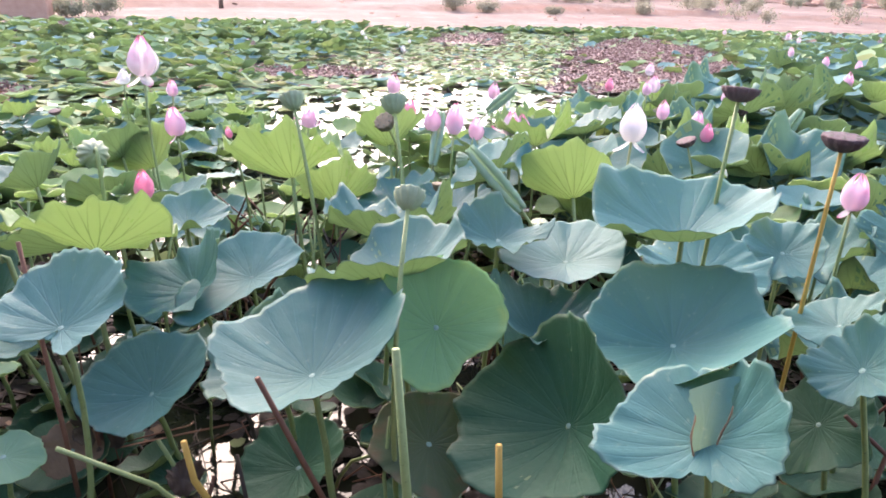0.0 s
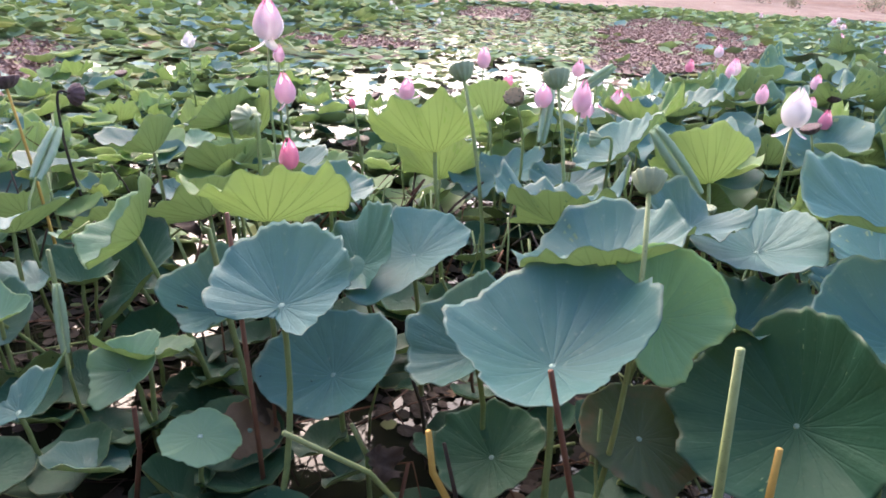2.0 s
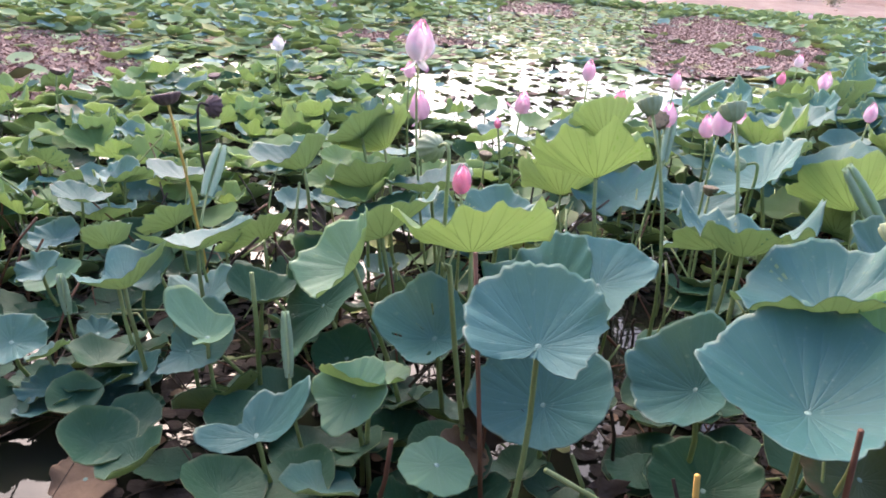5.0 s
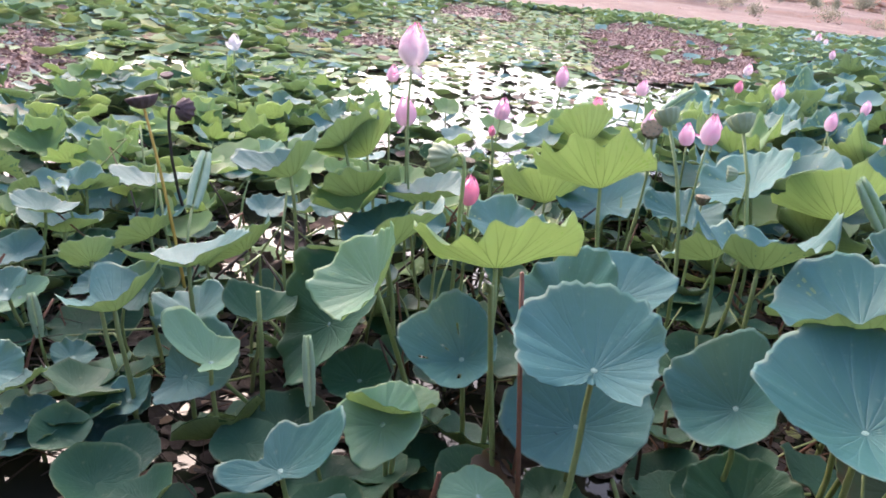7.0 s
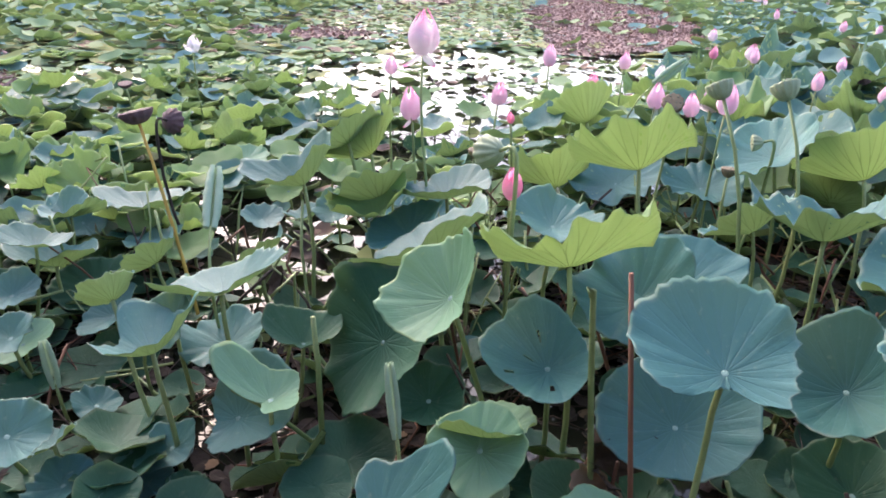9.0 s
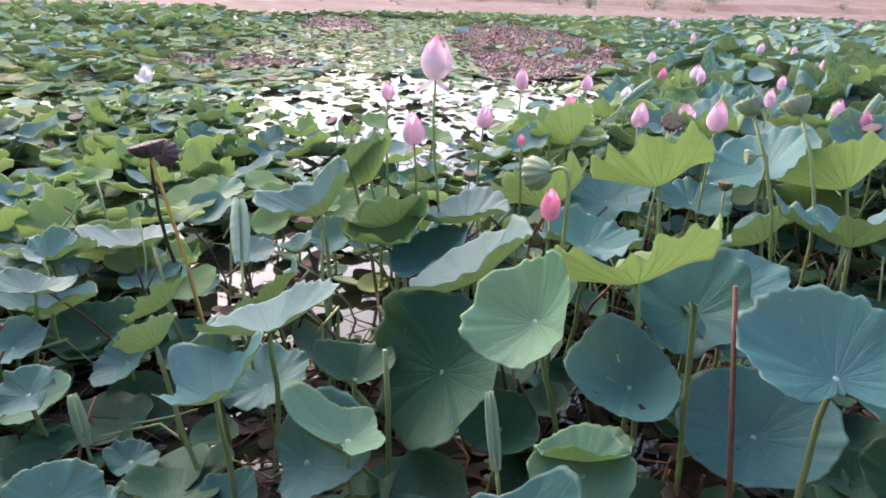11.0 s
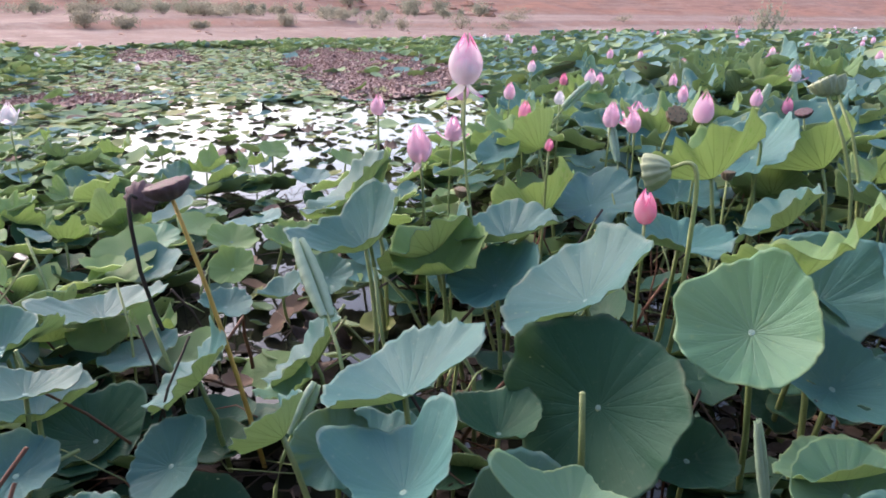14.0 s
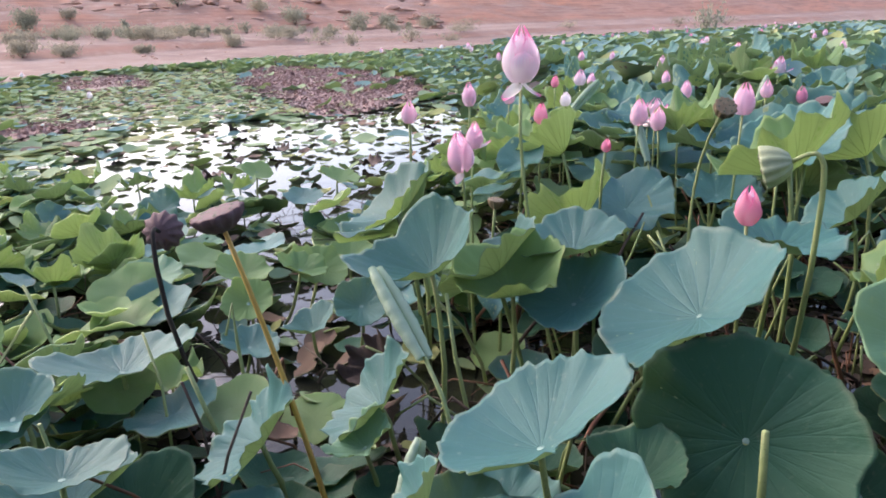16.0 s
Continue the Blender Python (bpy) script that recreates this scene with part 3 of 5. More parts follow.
leaf(-2.540, 3.050, 0.300, -0.05, 0.25, 0.140, 0.30, 0.03, -0.15, ruffle=0.12)
leaf(-2.622, 2.551, 0.207, 0.02, -0.45, 0.098, 0.36, -0.02, 0.00, "dark", ruffle=0.03, rim=(0.02, 0.01, -0.01, -0.00, -0.01, -0.01, 0.00, -0.00), three=(0.00, 0.00))
leaf(-2.522, 2.596, 0.030, -0.07, -0.40, 0.106, 0.30, 0.04, -0.01, "fresh", ruffle=0.03)
leaf(-1.521, 3.311, 0.234, -0.26, -0.49, 0.106, 0.33, 0.01, 0.00)
leaf(-1.795, 2.695, 0.230, -0.88, 0.55, 0.160, 0.35, 0.00, 0.02)
leaf(-2.084, 2.042, 0.450, -0.76, 1.00, 0.088, 0.51, 0.06, 0.10)
leaf(-1.357, 2.773, 0.467, -0.51, 0.69, 0.187, 0.34, 0.02, 0.08)
leaf(-0.241, 3.290, 0.361, -0.33, -0.10, 0.228, 0.24, 0.09, 0.04)
leaf(0.045, 3.046, 0.420, -0.09, -0.20, 0.179, 0.25, 0.07, -0.00)
leaf(-0.075, 2.429, 0.468, -0.45, 0.65, 0.177, 0.43, -0.02, 0.05)
leaf(0.194, 2.806, 0.628, -0.75, 0.08, 0.221, 0.35, -0.04, -0.01)
leaf(0.805, 4.072, 0.572, -0.26, 0.04, 0.251, 0.36, 0.03, -0.02)
leaf(-0.293, 3.628, 0.569, -0.31, 0.91, 0.199, 0.69, -0.04, 0.01, "yellow", ruffle=0.08, rim=(0.02, 0.03, 0.01, -0.01, 0.01, -0.01, -0.00, -0.02), three=(0.00, -0.00))
leaf(-1.370, 3.216, 0.516, -0.74, 0.50, 0.202, 0.55, 0.07, 0.07, "yellow", ruffle=0.08, rim=(-0.05, -0.04, 0.02, -0.11, -0.04, 0.01, 0.00, -0.00), three=(0.00, 0.00))
leaf(-1.378, 2.677, 0.444, -0.29, -0.07, 0.175, 0.56, 0.04, 0.00, "yellow")
leaf(-0.859, 2.237, 0.568, 0.02, -0.09, 0.158, 0.31, -0.03, -0.02)
leaf(0.750, 1.904, 0.577, 0.04, -0.12, 0.199, 0.26, -0.04, 0.12)
leaf(1.067, 2.074, 0.587, -0.25, -0.53, 0.128, 0.33, 0.16, -0.04)
leaf(0.855, 1.253, 0.636, -0.80, -0.09, 0.109, 0.31, 0.04, -0.02, ruffle=0.12)
leaf(0.982, 1.568, 0.583, -0.51, 0.23, 0.121, 0.30, -0.02, -0.08)
leaf(0.943, 1.489, 0.351, -1.20, -0.19, 0.143, 0.04, -0.05, 0.02, "dark")
leaf(-2.113, 1.701, 0.080, -0.30, -0.04, 0.098, 0.37, 0.00, -0.04, "blue", ruffle=0.05, rim=(0.03, -0.10, -0.07, 0.06, 0.02, -0.03, -0.04, 0.03), three=(-0.01, 0.00))
leaf(-1.931, 1.856, 0.111, -0.44, -0.27, 0.087, 0.35, -0.03, 0.08, "blue", ruffle=0.05, rim=(0.06, -0.12, -0.01, -0.02, 0.09, -0.00, -0.07, 0.03), three=(0.00, 0.00))
leaf(-2.544, 2.491, 0.240, -0.05, -0.30, 0.099, 0.35, -0.02, -0.00)
leaf(-1.963, 2.103, 0.338, -0.42, -0.65, 0.093, 0.43, 0.10, -0.02)
leaf(-1.969, 1.929, 0.039, 0.01, -0.29, 0.083, 0.43, -0.09, -0.03)
leaf(-2.381, 2.767, 0.112, -0.11, -0.38, 0.149, 0.36, 0.03, 0.04, "dark", ruffle=0.05, rim=(-0.04, 0.07, 0.04, 0.05, -0.01, 0.06, 0.00, 0.02), three=(0.00, 0.00))
leaf(-2.079, 3.006, 0.152, -0.09, -0.11, 0.103, 0.35, 0.01, 0.01)
leaf(-1.465, 3.127, 0.585, -0.65, 0.33, 0.187, 0.35, 0.00, -0.01)
leaf(-2.590, 3.288, 0.182, 0.44, -0.72, 0.110, 0.42, 0.09, 0.00, "blue", ruffle=0.05, rim=(-0.04, 0.09, 0.04, 0.16, -0.03, -0.10, -0.03, -0.02), three=(-0.00, 0.00))
leaf(-2.128, 2.626, 0.291, -0.89, 0.41, 0.144, 0.34, 0.02, 0.02, "blue", ragged=0.05)
leaf(-1.908, 2.572, 0.218, -0.38, 0.23, 0.089, 0.48, 0.11, 0.06, "fresh")
leaf(-2.280, 1.790, 0.220, 0.20, -0.40, 0.100, 0.30, 0.04, -0.05, "blue", ragged=0.015)
leaf(-2.160, 1.750, 0.100, -0.20, -0.10, 0.085, 0.30, 0.04, -0.05, "blue", ragged=0.015)
leaf(-2.200, 1.830, 0.160, -0.50, 0.20, 0.070, 0.30, 0.04, -0.05, "blue", ragged=0.015)
leaf(-2.430, 2.200, 0.250, -0.30, -0.30, 0.090, 0.30, 0.04, -0.05, "blue", ragged=0.015)
leaf(-2.400, 2.190, 0.080, 0.00, -0.10, 0.080, 0.30, 0.04, -0.05, "dark", ragged=0.015)
leaf(-2.000, 1.800, 0.060, 0.10, -0.20, 0.080, 0.30, 0.04, -0.05, "blue", ragged=0.015)
leaf(-2.180, 2.070, 0.100, 0.20, -0.10, 0.070, 0.30, 0.04, -0.05, "blue", ragged=0.015)
leaf(-1.880, 1.760, 0.050, 0.10, -0.20, 0.060, 0.30, 0.04, -0.05, "dark", ragged=0.015)
leaf(-1.659, 1.722, 0.342, -0.02, -0.08, 0.091, 0.43, 0.01, -0.00, "fresh", ruffle=0.05, rim=(-0.06, 0.22, -0.03, -0.46, -0.11, 0.27, -0.04, -0.03), three=(-0.00, -0.00))
leaf(-1.178, 1.533, 0.364, -0.04, 0.34, 0.118, 0.35, -0.03, 0.05, "fresh", ruffle=0.05, rim=(-0.05, -0.12, 0.01, 0.09, 0.01, 0.02, -0.04, -0.02), three=(0.02, -0.00))
leaf(-2.506, 2.634, 0.356, 0.14, 0.09, 0.116, 0.34, 0.04, 0.00, "blue", ruffle=0.05, rim=(-0.04, -0.05, 0.09, -0.03, 0.04, 0.03, -0.02, 0.00), three=(-0.00, -0.01))
leaf(-2.566, 3.053, 0.305, -0.30, -0.29, 0.103, 0.32, -0.03, 0.00, "blue", ruffle=0.05, rim=(0.18, 0.04, -0.07, 0.12, 0.02, -0.04, 0.04, -0.00), three=(-0.00, -0.00))
leaf(-2.306, 3.189, 0.287, -0.02, 0.11, 0.180, 0.31, 0.02, -0.02, "blue", ruffle=0.05, rim=(0.01, -0.01, 0.15, -0.03, 0.01, 0.04, -0.01, -0.09), three=(-0.00, 0.00))
# low leaves in the dark tone, added to deepen the shade under their neighbours
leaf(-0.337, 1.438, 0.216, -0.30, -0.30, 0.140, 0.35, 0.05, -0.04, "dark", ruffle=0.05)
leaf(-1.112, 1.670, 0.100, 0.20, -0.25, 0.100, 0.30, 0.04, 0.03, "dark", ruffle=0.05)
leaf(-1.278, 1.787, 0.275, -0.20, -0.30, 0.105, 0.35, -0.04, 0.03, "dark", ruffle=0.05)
# leaves standing in the gap of open water
leaf(-1.717, 3.964, 0.220, 0.15, -0.30, 0.120, 0.30, 0.05, -0.04, "lime", ruffle=0.06)
leaf(-1.765, 3.773, 0.160, -0.40, -0.60, 0.105, 0.40, 0.04, 0.05, "lime", ruffle=0.06)
leaf(-2.019, 4.184, 0.200, -0.10, -0.20, 0.130, 0.25, -0.05, 0.05, "fresh", ruffle=0.06)
leaf(-1.540, 3.790, 0.240, 0.30, -0.25, 0.110, 0.35, 0.05, 0.04, "lime", ruffle=0.06)
leaf(-1.473, 4.495, 0.130, -0.10, 0.10, 0.150, 0.20, 0.04, 0.03, "blue", ruffle=0.04)
leaf(-1.658, 4.800, 0.120, 0.10, 0.05, 0.115, 0.25, -0.04, 0.03, "fresh", ruffle=0.04)
leaf(-0.812, 5.458, 0.120, -0.05, -0.20, 0.130, 0.15, 0.04, -0.03, "blue", ruffle=0.04)
leaf(-0.880, 6.094, 0.200, 0.10, -0.45, 0.115, 0.20, 0.03, 0.03, "lime", ruffle=0.04)
leaf(-0.522, 5.544, 0.180, 0.20, -0.20, 0.150, 0.30, 0.05, 0.03, "lime", ruffle=0.05)
leaf(-1.442, 3.849, 0.200, 0.10, -0.55, 0.130, 0.35, 0.05, -0.03, "lime", ruffle=0.06)
leaf(-1.182, 4.075, 0.150, -0.10, -0.30, 0.115, 0.30, 0.04, 0.04, "lime", ruffle=0.05)
leaf(-1.660, 3.426, 0.140, -0.25, 0.10, 0.110, 0.50, 0.10, 0.05, "blue", ruffle=0.05)
leaf(-1.508, 3.438, 0.030, 0.00, 0.00, 0.065, 0.15, 0.03, 0.02, "dark", ruffle=0.03)
leaf(-1.177, 3.712, 0.160, -0.10, -0.60, 0.100, 0.25, 0.04, 0.03, "blue", ruffle=0.05)
leaf(-1.870, 3.480, 0.120, 0.15, -0.20, 0.105, 0.30, 0.04, 0.04, "blue", ruffle=0.05)
placed = [(o.location.x, o.location.y) for o in scene.objects if o.name.startswith("lotus_leaf")]


# ---------------------------------------------------------------- where the plants stand
def inside(x, y, poly):
    hit = False
    for (x0, y0), (x1, y1) in zip(poly, poly[1:] + poly[:1]):
        if (y0 > y) != (y1 > y) and x < x0 + (x1 - x0) * (y - y0) / (y1 - y0):
            hit = not hit
    return hit


OPEN_WATER = [(-1.6, 8.3), (-1.5, 6.8), (-1.1, 5.5), (-0.5, 4.9), (0.4, 5.5), (1.8, 7.1), (3.9, 10.1), (1.6, 10.6), (0.7, 10.7), (-0.6, 10.9), (-1.3, 10.3), (-1.55, 9.3)]
NEAR_GAP = [(-2.1, 2.8), (-1.3, 2.8), (-0.95, 4.0), (-0.75, 5.3), (-1.7, 5.2), (-2.1, 4.0)]
SMALL_GAP = [(-4.9, 8.3), (-3.9, 8.9), (-3.2, 7.6), (-3.4, 6.6), (-4.0, 6.2), (-4.4, 7.0)]
THIN_LEFT = [(-2.2, 10.0), (-2.0, 8.3), (-2.0, 7.0), (-1.9, 5.8), (-1.0, 5.2), (-1.35, 6.9), (-1.45, 8.3), (-1.4, 9.6), (-1.1, 10.4)]
THIN = [(-3.0, 11.2), (-2.6, 12.7), (-0.6, 19.5), (1.2, 24.5), (5.0, 25.5), (3.0, 16.0), (1.9, 11.2), (-1.0, 10.7), (-2.7, 10.3)]
WEED_RIGHT = [(1.5, 10.1), (1.5, 10.7), (2.9, 17.7), (4.5, 22.0), (6.3, 25.0), (7.0, 22.0), (6.5, 16.0), (4.7, 11.8), (2.6, 10.1)]
WEED_FAR = [(-0.6, 19.2), (-0.4, 23.0), (0.2, 24.6), (2.0, 24.6), (1.4, 19.4)]
WEED_LEFT = [(-9.5, 8.8), (-5.9, 9.2), (-5.0, 8.8), (-4.9, 7.8), (-4.2, 7.0), (-4.1, 5.6), (-4.4, 5.0), (-5.4, 4.9), (-9.0, 6.6)]
WEED_MID = [(-3.2, 11.2), (-1.6, 11.0), (-0.6, 11.9), (-2.0, 12.6), (-4.2, 12.4)]
WEEDS = (WEED_RIGHT, WEED_FAR, WEED_LEFT, WEED_MID)


def edge_noise(x, y):
    return 0.45 * noise.noise((x * 1.3, y * 1.3, 0)), 0.45 * noise.noise((x * 1.3, y * 1.3, 9))


def zone(x, y):
    a, c = edge_noise(x, y)
    x, y = x + a, y + c
    if inside(x, y, OPEN_WATER):
        return "open"
    if inside(x, y, NEAR_GAP) or inside(x, y, SMALL_GAP):
        return "gap"
    if any(inside(x, y, w) for w in WEEDS):
        return "weed"
    if inside(x, y, THIN) or inside(x, y, THIN_LEFT):
        return "thin"
    return "leaves"


def stand(x, y):
    """How high the leaves stand there."""
    if y < 4.6 and x > -1.1 + 0.5 * max(0.0, y - 3.1):
        return 0.50
    right = max(0.0, min(1.0, (x - 0.5 - 0.77 * (y - 5.5)) / 0.9)) if y < 24 else 0.15
    low = 0.20 if y < 6 else max(0.06, 0.20 - 0.05 * (y - 6))
    if y > 9.0 and x < -1.9 - 0.05 * (y - 9.0):
        low = 0.30
    return low + (0.54 - low) * right


def leaf_kind(seed, tone, flat):
    """A whole leaf to be copied: blade and stalk in unit size, hub at 1 m above the foot."""
    rnd = random.Random(seed)
    root = thing("lotus_leaf", (0, 0, -50), label=LEAF_LABELS[tone], category="leaf", group="lotus leaves")
    cup = rnd.uniform(-0.05, 0.12) if flat else rnd.uniform(0.2, 0.6)
    me = blade_mesh(1.0, cup, rnd.uniform(-0.12, 0.12), rnd.uniform(-0.12, 0.12), seed, rnd.uniform(0.02, 0.05) if flat else rnd.uniform(0.10, 0.20), 60, thick=0.008, rings=(0.0, 0.06, 0.2, 0.42, 0.65, 0.84, 0.95, 1.0))
    part("blade", me, root, materials=(TOPS[tone], LEAF_UNDER))
    pts = bend((rnd.uniform(-0.3, 0.3), rnd.uniform(-0.2, 0.5), -1.0), (0, 0, 0), (0, 0, 1), 6)
    part("stalk", tube("stalk", pts, [0.03, 0.029, 0.028, 0.026, 0.025, 0.024], 6), root, "", (STALK,))
    return root


KINDS = {
    "stand": [leaf_kind(100 + i, tone, False) for i, tone in enumerate(("blue", "lime", "blue", "lime", "lime", "yellow", "lime", "blue"))],
    "tall": [leaf_kind(150 + i, tone, False) for i, tone in enumerate(("blue", "blue", "blue", "lime", "blue", "blue"))],
    "float": [leaf_kind(200 + i, tone, True) for i, tone in enumerate(("lime", "fresh", "dark", "lime"))],
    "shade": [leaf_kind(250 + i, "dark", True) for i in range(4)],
}


def set_leaf(kind, x, y, z, radius, nx, ny, spin):
    turn, n = tilt_of(nx, ny)
    ob = copy_thing(kind, Matrix.Identity(4))
    ob.matrix_basis = Matrix.Translation((x, y, 0))
    blade, stalk = [c for c in ob.children if c.name.startswith("blade")][0], [c for c in ob.children if c.name.startswith("stalk")][0]
    scale = Matrix.Diagonal((radius, radius, radius, 1))
    blade.matrix_basis = Matrix.Translation((0, 0, z)) @ turn.to_4x4() @ Matrix.Rotation(spin, 4, "Z") @ scale
    stalk.matrix_basis = Matrix.Translation((0, 0, z - 0.003)) @ Matrix.Rotation(spin, 4, "Z") @ Matrix.Diagonal((0.22, 0.22, z + 0.12, 1))
    return ob


rnd = random.Random(41)
grown = list(placed)
tries = 0
MIDDLE = 205
while len(grown) - len(placed) < MIDDLE and tries < 60000:
    tries += 1
    y = 1.7 + 7.3 * rnd.random() ** 1.4
    x = rnd.uniform(-1.15 * y - 1.0, 0.95 * y + 1.3) if y > 3 else rnd.uniform(-4.2, 3.6)
    z = stand(x, y)
    where = zone(x, y)
    if where == "weed" or (where == "open" and rnd.random() > 0.08) or (where == "gap" and rnd.random() > 0.45):
        continue
    if x > -2.4 and x < 0.9 and y < 3.0:
        continue
    radius = (0.10 + 0.13 * min(1, z / 0.5)) * rnd.uniform(0.75, 1.2)
    if where in ("open", "gap"):
        radius, z = rnd.uniform(0.07, 0.11), 0.03
    room = radius * (1.0 if z > 0.1 else 1.6)
    if any((x - a) ** 2 + (y - c) ** 2 < room * room for a, c in grown):
        continue
    if math.hypot(x + 2.5, y - 1.3) < 0.8:
        continue
    grown.append((x, y))
    low = z < 0.1
    z = z if low else max(0.08, z * rnd.uniform(0.6, 1.25))
    kind = rnd.choice(KINDS["float" if low else ("tall" if x > 0.4 + 0.55 * max(0.0, y - 4.5) else "stand")])
    tilt = 0.1 if low else 0.34
    set_leaf(kind, x, y, z, radius, rnd.gauss(-0.12, tilt), rnd.gauss(0.0 if low else 0.22, tilt), rnd.uniform(0, 6.28))

# low leaves half hidden under the near ones, the shade there put into their colour
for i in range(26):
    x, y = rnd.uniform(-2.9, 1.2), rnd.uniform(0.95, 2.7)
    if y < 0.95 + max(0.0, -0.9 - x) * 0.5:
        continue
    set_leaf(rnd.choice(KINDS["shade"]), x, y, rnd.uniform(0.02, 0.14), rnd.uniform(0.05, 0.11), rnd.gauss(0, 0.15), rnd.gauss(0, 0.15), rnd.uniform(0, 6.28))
for group in KINDS.values():
    for root in group:
        for o in (*root.children, root):
            bpy.data.objects.remove(o)


# ---------------------------------------------------------------- the rest of the pond's leaves, past counting
def leaf_carpet(name, label, spots, seed, tops, segs=12, under=None):
    """Many small leaves in one mesh, each a ruffled cup with an upper and a lower skin."""
    rnd = random.Random(seed)
    rings = (0.45, 0.8, 1.0) if segs >= 18 else (0.5, 1.0)
    verts, faces, mats, uvs = [], [], [], []
    for x, y, z, radius, tone in spots:
        flat = 0.30 if y < 7 or x > 2 or (y > 9 and x < -2) else 0.13
        turn, n = tilt_of(rnd.gauss(-0.05, flat), rnd.gauss(0.14 if flat > 0.2 else 0.02, flat))
        cup, amp, ph, k = rnd.uniform(0.05, 0.5), rnd.uniform(0.04, 0.13), rnd.uniform(0, 6.28), rnd.choice((2, 3, 4))
        frill = rnd.uniform(0.03, 0.09) if len(rings) > 2 else 0.0
        base = len(verts)
        for drop in (0.0, 0.004):
            verts.append(Vector((x, y, z - drop)))
            for rho in rings:
                for j in range(segs):
                    w = 2 * math.pi * j / segs
                    r = radius * rho * (1 + 0.06 * math.sin(3 * w + ph) * rho)
                    h = radius * (cup * rho ** 1.5 + amp * rho ** 2 * math.sin(k * w + ph) + frill * rho ** 4 * math.sin(7 * w + 2 * ph))
                    verts.append(Vector((x, y, z - drop)) + turn @ Vector((r * math.cos(w), r * math.sin(w), h)))
        one = 1 + len(rings) * segs
        for side in (0, 1):
            o = base + side * one
            for j in range(segs):
                q = (j + 1) % segs
                a, c = j / segs, (j + 1) / segs
                strips = [([o, o + 1 + j, o + 1 + q], [a, 0, a, rings[0], c, rings[0]])]
                for n_ring in range(len(rings) - 1):
                    p, s, r0, r1 = o + 1 + n_ring * segs, o + 1 + (n_ring + 1) * segs, rings[n_ring], rings[n_ring + 1]
                    strips.append(([p + j, s + j, s + q, p + q], [a, r0, a, r1, c, r1, c, r0]))
                for f, u in strips:
                    faces.append(f[::-1] if side else f)
                    uvs += [v for k in range(len(f) - 1, -1, -1) for v in u[2 * k : 2 * k + 2]] if side else u
                    mats.append(len(tops) if side else tone)
    me = mesh_of(name, verts, faces)
    me.polygons.foreach_set("material_index", mats)
    me.uv_layers.new(name="UVMap").data.foreach_set("uv", uvs)
    smooth(me)
    for m in (*tops, under or FAR_UNDER):
        me.materials.append(m)
    return tagged(new(name, me), label, "leaves", kind="stuff")


def far_leaf(name, low, high, amount=0.2):
    m, t, b = material(name, 0.75)
    b.inputs["Specular IOR Level"].default_value = 0.08
    isl = t.nodes.new("ShaderNodeNewGeometry").outputs["Random Per Island"]
    f = maths(t, "ADD", maths(t, "MULTIPLY", isl, 0.7), maths(t, "MULTIPLY", noise_of(t, 9.0, 3.0), 0.4))
    col = mix(t, maths(t, "SUBTRACT", f, 0.05, True), low, high)
    t.links.new(col, b.inputs["Base Color"])
    thin(t, b, col, amount)
    return m


# paler than the near leaves: the haze of distance is put into these colours
FAR_BLUE = far_leaf("far leaf, blue-green", (0.140, 0.260, 0.235), (0.260, 0.390, 0.350), 0.24)
FAR_FRESH = far_leaf("far leaf, fresh green", (0.310, 0.425, 0.225), (0.465, 0.560, 0.330), 0.38)
FAR_YELLOW = far_leaf("far leaf, yellowing", (0.370, 0.410, 0.170), (0.510, 0.500, 0.250), 0.4)
FAR_DEAD = far_leaf("far leaf, brown", (0.140, 0.095, 0.070), (0.290, 0.200, 0.150), 0.05)
FAR_UNDER = far_leaf("far leaf underside", (0.330, 0.420, 0.200), (0.450, 0.530, 0.280), 0.5)


def scatter(seed, wanted, y0, y1, power, test, size, height, tones, tall_tones=()):
    rnd = random.Random(seed)
    out, n = [], 0
    while len(out) < wanted and n < wanted * 12:
        n += 1
        y = y0 + (y1 - y0) * rnd.random() ** power
        x = rnd.uniform(-0.95 * y - 2.5, 1.9 * y + 3)
        if y > shore_y(x) - 0.3 or not test(x, y, rnd):
            continue
        out.append((x, y, max(0.005, height(x, y) * rnd.uniform(0.5, 1.25)), size(x, y) * rnd.uniform(0.65, 1.3), rnd.choices(range(len(tones)), tall_tones if tall_tones and x > 0.4 + 0.55 * max(0.0, y - 4.5) else tones)[0]))
    return out


def dense(x, y, rnd):
    where = zone(x, y)
    if where == "leaves":
        return y > 6.0 or abs(x) > 4
    return rnd.random() < {"open": 0.03, "gap": 0.1, "weed": 0.04, "thin": 0.16}[where]


leaf_carpet("far_lotus_leaves", "spread of small green lotus leaves across the pond", scatter(5, 9500, 5.0, 18.0, 0.85, dense, lambda x, y: (0.115 + 0.05 * (x > 2)) * (0.6 if inside(x, y, THIN) else 1.0), lambda x, y: stand(x, y) * (0.9 if x > 2 else 0.6), (2, 5, 1.3, 0.3), (7, 3, 0.4, 0.3)), 6, (FAR_BLUE, FAR_FRESH, FAR_YELLOW, FAR_DEAD))
leaf_carpet("distant_lotus_leaves", "belt of bright green lotus leaves along the far shore", scatter(7, 15000, 16.0, 40.0, 0.9, dense, lambda x, y: 0.075 if inside(x, y, THIN) else 0.15, lambda x, y: stand(x, y) * 0.8, (2, 5, 1.2, 0.3), (7, 3.5, 0.5, 0.3)), 8, (FAR_BLUE, FAR_FRESH, FAR_YELLOW, FAR_DEAD), 8)


def floaters(x, y, rnd):
    return zone(x, y) in ("open", "gap", "thin")


